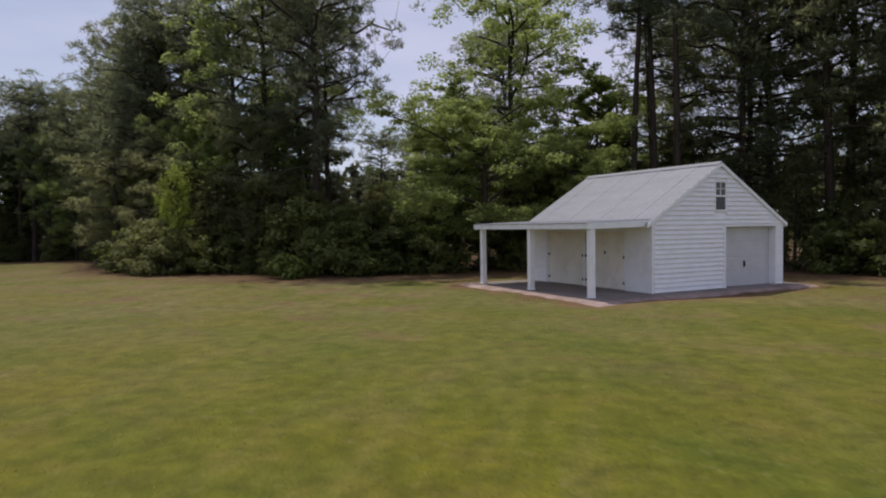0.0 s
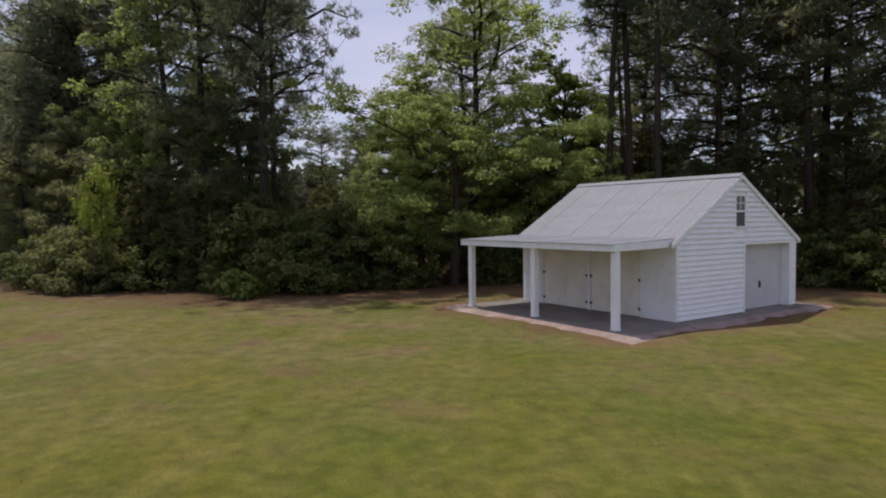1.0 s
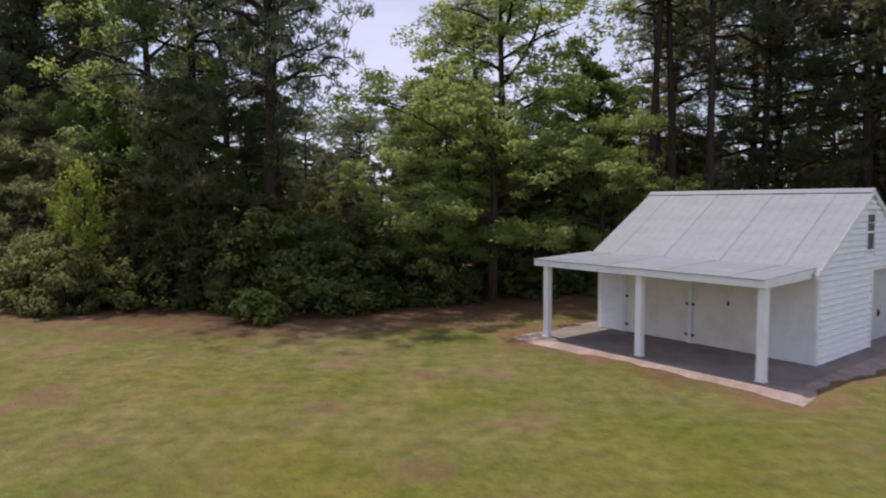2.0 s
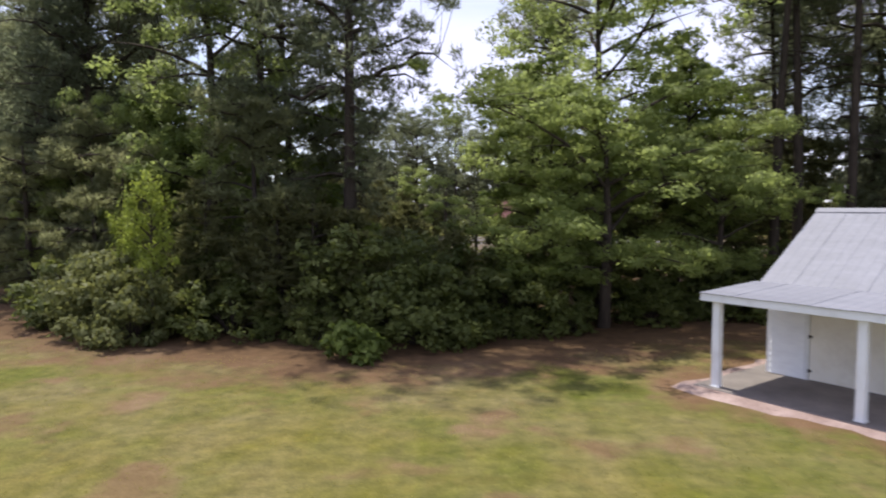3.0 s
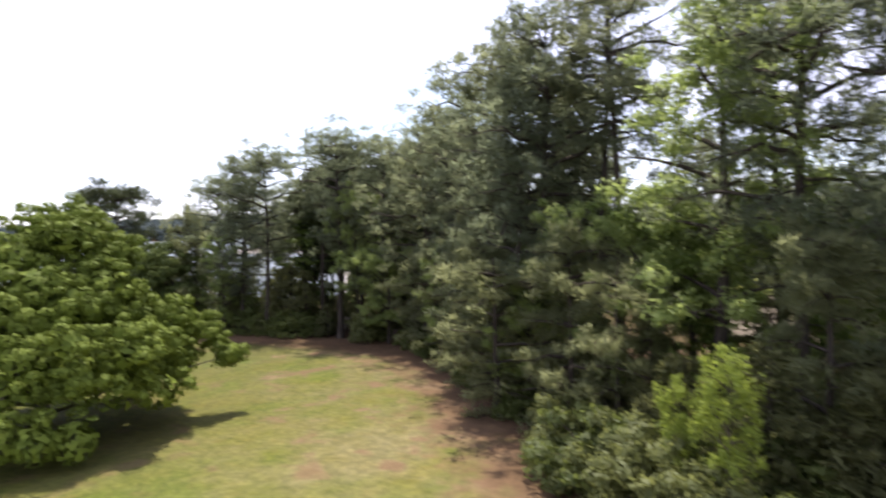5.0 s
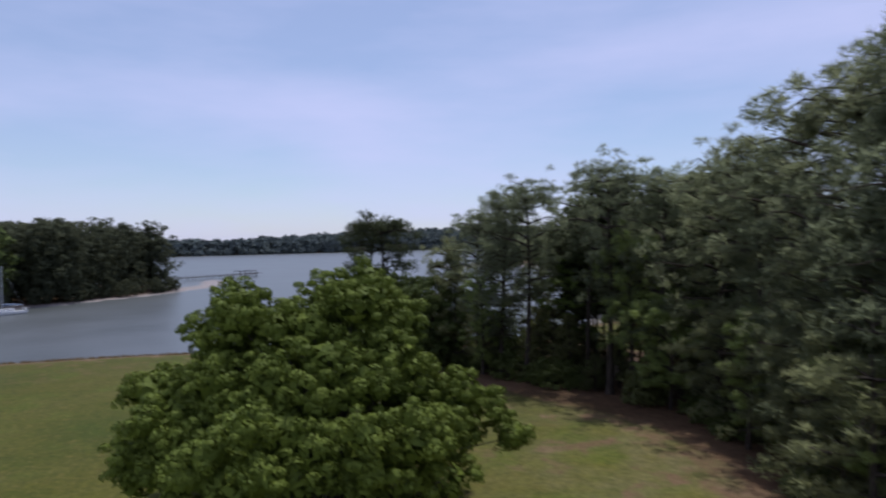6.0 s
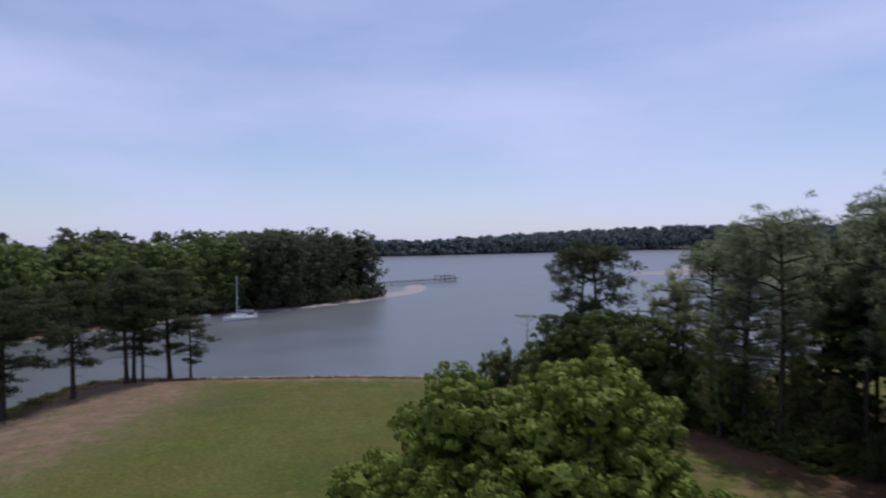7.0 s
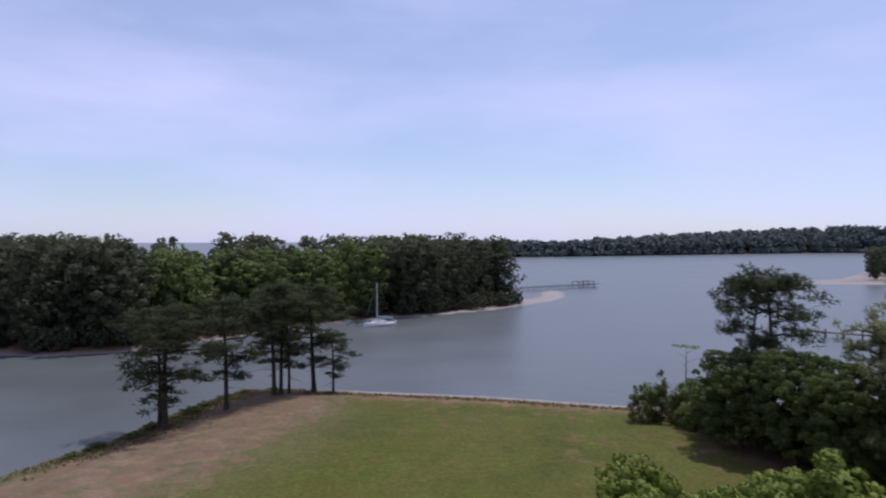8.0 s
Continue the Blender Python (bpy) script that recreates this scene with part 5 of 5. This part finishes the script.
pl = [p for p in cove_wood(210, 3.5, 36, -120, 92) if not (-18 < p[1] < 30 and away(np.array([p[0]]), np.array([p[1]]), COVE, False)[0] < 27 and rng.uniform() < 0.85)]
far_wood("far_pine_wood", pl, [west_height(p) for p in pl], LEAF_FAR, "dark pine wood across the cove", 1, 1300, 0.46, 0.48, 0.5, 0.05)
pl = [(rng.uniform(-292, -262), rng.uniform(-270, 66)) for _ in range(90)]
far_wood("far_rear_wood", pl, rng.uniform(22.0, 23.4, len(pl)), LEAF_FAR, "dark wood on the far side of the spit", 12, 400, 0.9, 0.6, 0.5)
pl = cove_wood(46, 4, 26, -18, 32)
far_wood("far_leafy_wood", pl, [west_height(p) * 0.95 for p in pl], LEAF_FAR_BRIGHT, "fresh green leafy trees across the cove", 2, 1300, 0.46, 0.55, 0.5)
pl = [p for p in cove_wood(170, 1.8, 8, -110, 92) if p[1] < 24 or away(np.array([p[0]]), np.array([p[1]]), COVE, False)[0] > 3.6]
far_wood("far_scrub", pl, rng.uniform(2.2, 5.5, len(pl)), LEAF_FAR, "dark scrub along the cove's far bank", 7, 160, 0.34, 0.9)
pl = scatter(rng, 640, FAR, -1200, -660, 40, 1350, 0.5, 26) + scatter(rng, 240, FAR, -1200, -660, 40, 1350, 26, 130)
far_wood("far_shore_wood", pl, np.array([rng.uniform(15, 20) + max(0, p[1] - 300) * 0.006 for p in pl]), LEAF_SHORE_HAZED, "long wood on the far shore, haze painted into its leaves", 3, 150, 2.2, 0.95, 0.5)
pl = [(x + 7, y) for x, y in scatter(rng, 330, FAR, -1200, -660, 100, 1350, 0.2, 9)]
far_wood("far_shore_scrub", pl, rng.uniform(5, 9, len(pl)), LEAF_SHORE_HAZED, "low scrub along the far shore, haze painted into its leaves", 8, 64, 2.0, 1.5, 0.8)
pl = scatter(rng, 150, HOME, -420, -95, 90, 460, 3, 30)
pl = [p for p in pl if p[1] - 16 > 0.98 * (-p[0] - 30) and p[1] > 150]
far_wood("shore_wood", pl, rng.uniform(10, 17, len(pl)), LEAF_FAR, "dark wood along the lake shore", 4, 330, 1.0, 0.5)
pl = [(rng.uniform(-130, 160), rng.uniform(112, 150)) for _ in range(140)]
pl = [p for p in pl if float(shore(np.array([p[0]]), np.array([p[1]]))[0]) > 3]
far_wood("rear_wood", pl, rng.uniform(11, 17, len(pl)), LEAF_FAR, "hazy green wood beyond the clearing", 5, 330, 0.9, 0.5)
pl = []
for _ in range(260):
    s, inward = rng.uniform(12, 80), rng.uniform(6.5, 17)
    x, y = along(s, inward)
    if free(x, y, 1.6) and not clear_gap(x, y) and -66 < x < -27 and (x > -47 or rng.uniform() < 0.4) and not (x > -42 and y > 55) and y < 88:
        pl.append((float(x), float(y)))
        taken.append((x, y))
far_wood("deep_wood", pl, [20.6 + 0.03 * max(-45, min(0, p[0])) + rng.uniform(-2.0, 0.9) - max(0, -62 - p[0]) * 0.2 for p in pl], LEAF_DEEP, "close-set trees in the depth of the wood, shade painted into their leaves", 6, 1500, 0.40, 0.36, 0.45, 0.36)

# ---- on the lake ----
boat = thing("sailboat", pose(-194.2, 32.2, LAKE, 0, 0, -68), "white moored sailboat with bare mast and covered boom", "sailboat")
bm = bmesh.new()
HULL = [(-4.3, 0.85, 0.75), (-3.6, 1.15, 0.75), (-1.5, 1.4, 0.78), (0.5, 1.42, 0.85), (2.5, 1.0, 0.98), (3.9, 0.42, 1.1), (4.6, 0.03, 1.2)]
rows = []
for x, w, h in HULL:
    rows.append([bm.verts.new((x - (0.25 if f == 0 else 0) * (x > 4), s * w * wf, zz)) for s, f, wf, zz in
                 ((-1, 1, 1, h), (-1, 1, 0.97, h * 0.5), (-1, 1, 0.8, 0.05), (-1, 0, 0.3, -0.3), (1, 0, 0.3, -0.3), (1, 1, 0.8, 0.05), (1, 1, 0.97, h * 0.5), (1, 1, 1, h))])
for A, B in zip(rows, rows[1:]):
    for q in range(7):
        bm.faces.new((A[q], A[q + 1], B[q + 1], B[q]))
    bm.faces.new((A[7], A[0], B[0], B[7]))
bm.faces.new(rows[0])
bm.faces.new(list(reversed(rows[-1])))
bmesh.ops.recalc_face_normals(bm, faces=bm.faces[:])
part("hull", bm, GELCOAT, boat)
bm = bmesh.new()
prism(bm, [(-1.6, 0.8), (2.2, 0.9), (1.7, 1.32), (-1.4, 1.42)], 1, -0.75, 0.75)
cabin = part("cabin", bm, GELCOAT, boat)
for s in (-1, 1):
    for x in (-0.9, 0.0, 0.9):
        bm = bmesh.new()
        box(bm, x - 0.25, x + 0.25, s * 0.75 - 0.01, s * 0.75 + 0.01, 1.02, 1.2, 0.004)
        part("cabin_window", bm, GLASS, cabin)
v, f = tubes([(np.array([(0.9, 0, 0.9), (0.9, 0, 5.5), (0.88, 0, 11.0)]), np.array([0.14, 0.13, 0.10]))], 8)
soup("mast", v, f, ALU, boat, smooth=True)
v, f = tubes([(np.array([(0.8, 0, 2.0), (-3.6, 0, 1.95)]), np.array([0.06, 0.06]))], 6)
soup("boom", v, f, ALU, boat, smooth=True)
v, f = tubes([(np.array([(0.7, 0, 2.3), (-0.5, 0, 2.28), (-2, 0, 2.2), (-3.5, 0, 2.1)]), np.array([0.26, 0.24, 0.2, 0.1]))], 8)
soup("sail_cover", v, f, CANVAS, boat, "grey-blue canvas sail cover", True)
for a, b in (((0.88, 0, 10.9), (4.5, 0, 1.2)), ((0.88, 0, 10.9), (-4.2, 0, 0.8)), ((0.88, 0, 7.5), (0.7, 1.35, 0.85)), ((0.88, 0, 7.5), (0.7, -1.35, 0.85))):
    v, f = tubes([(np.array([a, b]), np.array([0.012, 0.012]))], 4)
    soup("stay", v, f, ALU, boat)
bm = bmesh.new()
box(bm, -4.2, -3.9, -0.9, 0.9, 0.75, 1.35, 0.05)
part("stern_rail", bm, ALU, boat)


skiff = thing("skiff", pose(-204.5, 24.5, LAKE, 0, 0, 25), "small white open boat drawn up by the cove's bank", "boat")
bm = bmesh.new()
rows = []
for x, w, h in ((-2.2, 0.8, 0.55), (-0.6, 0.95, 0.58), (1.2, 0.75, 0.68), (2.4, 0.05, 0.85)):
    rows.append([bm.verts.new(p) for p in ((x, -w, h), (x, -w * 0.75, -0.1), (x, w * 0.75, -0.1), (x, w, h), (x, w * 0.88, h), (x, w * 0.6, 0.1), (x, -w * 0.6, 0.1), (x, -w * 0.88, h))])
for A, B in zip(rows, rows[1:]):
    for q in range(8):
        bm.faces.new((A[q], A[(q + 1) % 8], B[(q + 1) % 8], B[q]))
bm.faces.new(rows[0])
bm.faces.new(list(reversed(rows[-1])))
bmesh.ops.recalc_face_normals(bm, faces=bm.faces[:])
part("hull", bm, GELCOAT, skiff)
for x in (-1.2, 0.3):
    bm = bmesh.new()
    box(bm, x - 0.15, x + 0.15, -0.7, 0.7, 0.38, 0.42, 0.01)
    part("bench", bm, TIMBER, skiff)


def pier(a, b, width, high, label, gap=3.2):
    """A timber pier from a to b: piles in pairs, stringers and cross planks."""
    a, b = Vector(a), Vector(b)
    d = b - a
    n = d.length
    t = thing("pier", pose(a.x, a.y, LAKE, 0, 0, math.degrees(math.atan2(d.y, d.x))), label, "pier")
    x = 0.0
    while x <= n:
        for s in (-1, 1):
            v, f = tubes([(np.array([(x, s * width / 2, -2.5), (x, s * width / 2, high + 0.6)]), np.array([0.15, 0.13]))], 7)
            soup("pile", v, f, TIMBER, t, smooth=True)
        x += gap
    for s in (-1, 1):
        bm = bmesh.new()
        box(bm, -0.2, n + 0.2, s * width * 0.4 - 0.05, s * width * 0.4 + 0.05, high - 0.25, high - 0.05)
        part("stringer", bm, TIMBER, t)
    bm = bmesh.new()
    q = -0.2
    while q < n:
        box(bm, q, q + 0.28, -width / 2, width / 2, high - 0.05, high)
        q += 0.3
    tagged(part("deck", bm, TIMBER, t), kind="stuff")
    return t


jetty = pier((-288, 92), (-306, 141), 1.8, 1.5, "long grey timber pier with a small boat lift at its end", 3.4)
bm = bmesh.new()
box(bm, 48.5, 53.5, -2.2, 2.2, 1.5, 1.62)
part("pier_head", bm, TIMBER, jetty, "wider timber head of the pier")
for o in (43.0, 49.0):
    lift = new("boat_lift")
    lift.parent = jetty
    lift["label"] = "grey timber boat lift"
    for s in (-2.0, 2.0):
        for e in (0.0, 3.0):
            v, f = tubes([(np.array([(o + e, s + 2.6, -2), (o + e, s + 2.6, 2.9)]), np.array([0.16, 0.14]))], 6)
            soup("pile", v, f, TIMBER, lift, smooth=True)
        bm = bmesh.new()
        box(bm, o - 0.3, o + 3.3, s + 2.5, s + 2.7, 2.5, 2.75)
        part("beam", bm, TIMBER, lift)
pier((-134, 146), (-158, 124), 2.0, 1.3, "grey timber pier reaching out from the wooded shore", 3.5)

# ---- bank weeds and grass ----
rng = np.random.default_rng(31)
pts = []
for (x0, y0), (x1, y1) in zip(HOME[:9], HOME[1:9]):
    n = int(math.hypot(x1 - x0, y1 - y0) * 130)
    t = rng.uniform(0, 1, n)
    pts.append(np.stack([x0 + (x1 - x0) * t, y0 + (y1 - y0) * t], 1) + rng.normal(size=(n, 2)) * 6.0)
pts = np.concatenate(pts)
d = shore(pts[:, 0], pts[:, 1])
pts = pts[(d > np.where(pts[:, 1] > 16, 4.2, 1.2)) & (d < 8.0 * rng.uniform(0.55, 1, len(d)))]
c = np.column_stack([pts, lie(pts[:, 0], pts[:, 1]) + 0.08])
v, f, _ = blades(rng, c, 6, 0.34, 0.10, 0.7)
tagged(soup("bank_weeds", v, f, LEAF_REED), "low brown-green weeds along the lake bank", "weeds", kind="stuff")
n = 30000
px, py = rng.uniform(-24, 26, n), rng.uniform(2, 33, n)
ok = (away(px, py, EDGE, False) > 1.6) & ~inside(px, py, EDGE + [(52, 80), (-90, 80)])
sx, sy = (px - 8.68) * 0.773 + (py - 22.65) * 0.634, -(px - 8.68) * 0.634 + (py - 22.65) * 0.773
ok &= ~((sx > -3.6) & (sx < 8.2) & (sy > -1.2) & (sy < 8.2))
dens = np.array([noise.noise(Vector((x * 0.35, y * 0.35, 0.3))) for x, y in zip(px, py)])
ok &= dens > -0.18
c = np.column_stack([px, py, lie(px, py)])[ok]
v, f, _ = blades(rng, c, 4, 0.036, 0.013, 0.7)
tagged(soup("grass", v, f, LEAF_GRASS), "short mown grass, green and straw-coloured", "grass", kind="stuff")

# ---- beyond the wood ----
house = thing("house", pose(0.4, 100, z_at(0.4, 100), 0, 0, 8), "brick house with a dull red roof beyond the wood", "house")
bm = bmesh.new()
box(bm, -2.0, 3.4, -4, 4, -0.1, 3.0)
part("wall", bm, BRICK, house)
bm = bmesh.new()
prism(bm, [(-4.6, 2.85), (4.6, 2.85), (0, 5.4)], 0, -2.4, 3.8)
part("roof", bm, RED_ROOF, house)
for x in (-0.8, 1.8):
    bm = bmesh.new()
    box(bm, x - 0.6, x + 0.6, -4.06, -4.0, 1.0, 2.4, 0.01)
    wn_ob = part("window", bm, PAINT, house)
    bm = bmesh.new()
    box(bm, x - 0.5, x + 0.5, -4.08, -4.062, 1.1, 2.3)
    part("pane", bm, GLASS, wn_ob)
fence = thing("fence", pose(-12, 84, z_at(-12, 84), 0, 0, 4), "white board fence across the clearing", "fence")
for x in np.arange(0, 30.1, 2.5):
    bm = bmesh.new()
    box(bm, x - 0.06, x + 0.06, -0.06, 0.06, -0.1, 1.25, 0.01)
    part("post", bm, PAINT, fence)
for z in (0.45, 0.8, 1.15):
    bm = bmesh.new()
    box(bm, -0.1, 30.1, -0.09, -0.062, z - 0.07, z + 0.07, 0.004)
    part("rail", bm, PAINT, fence)
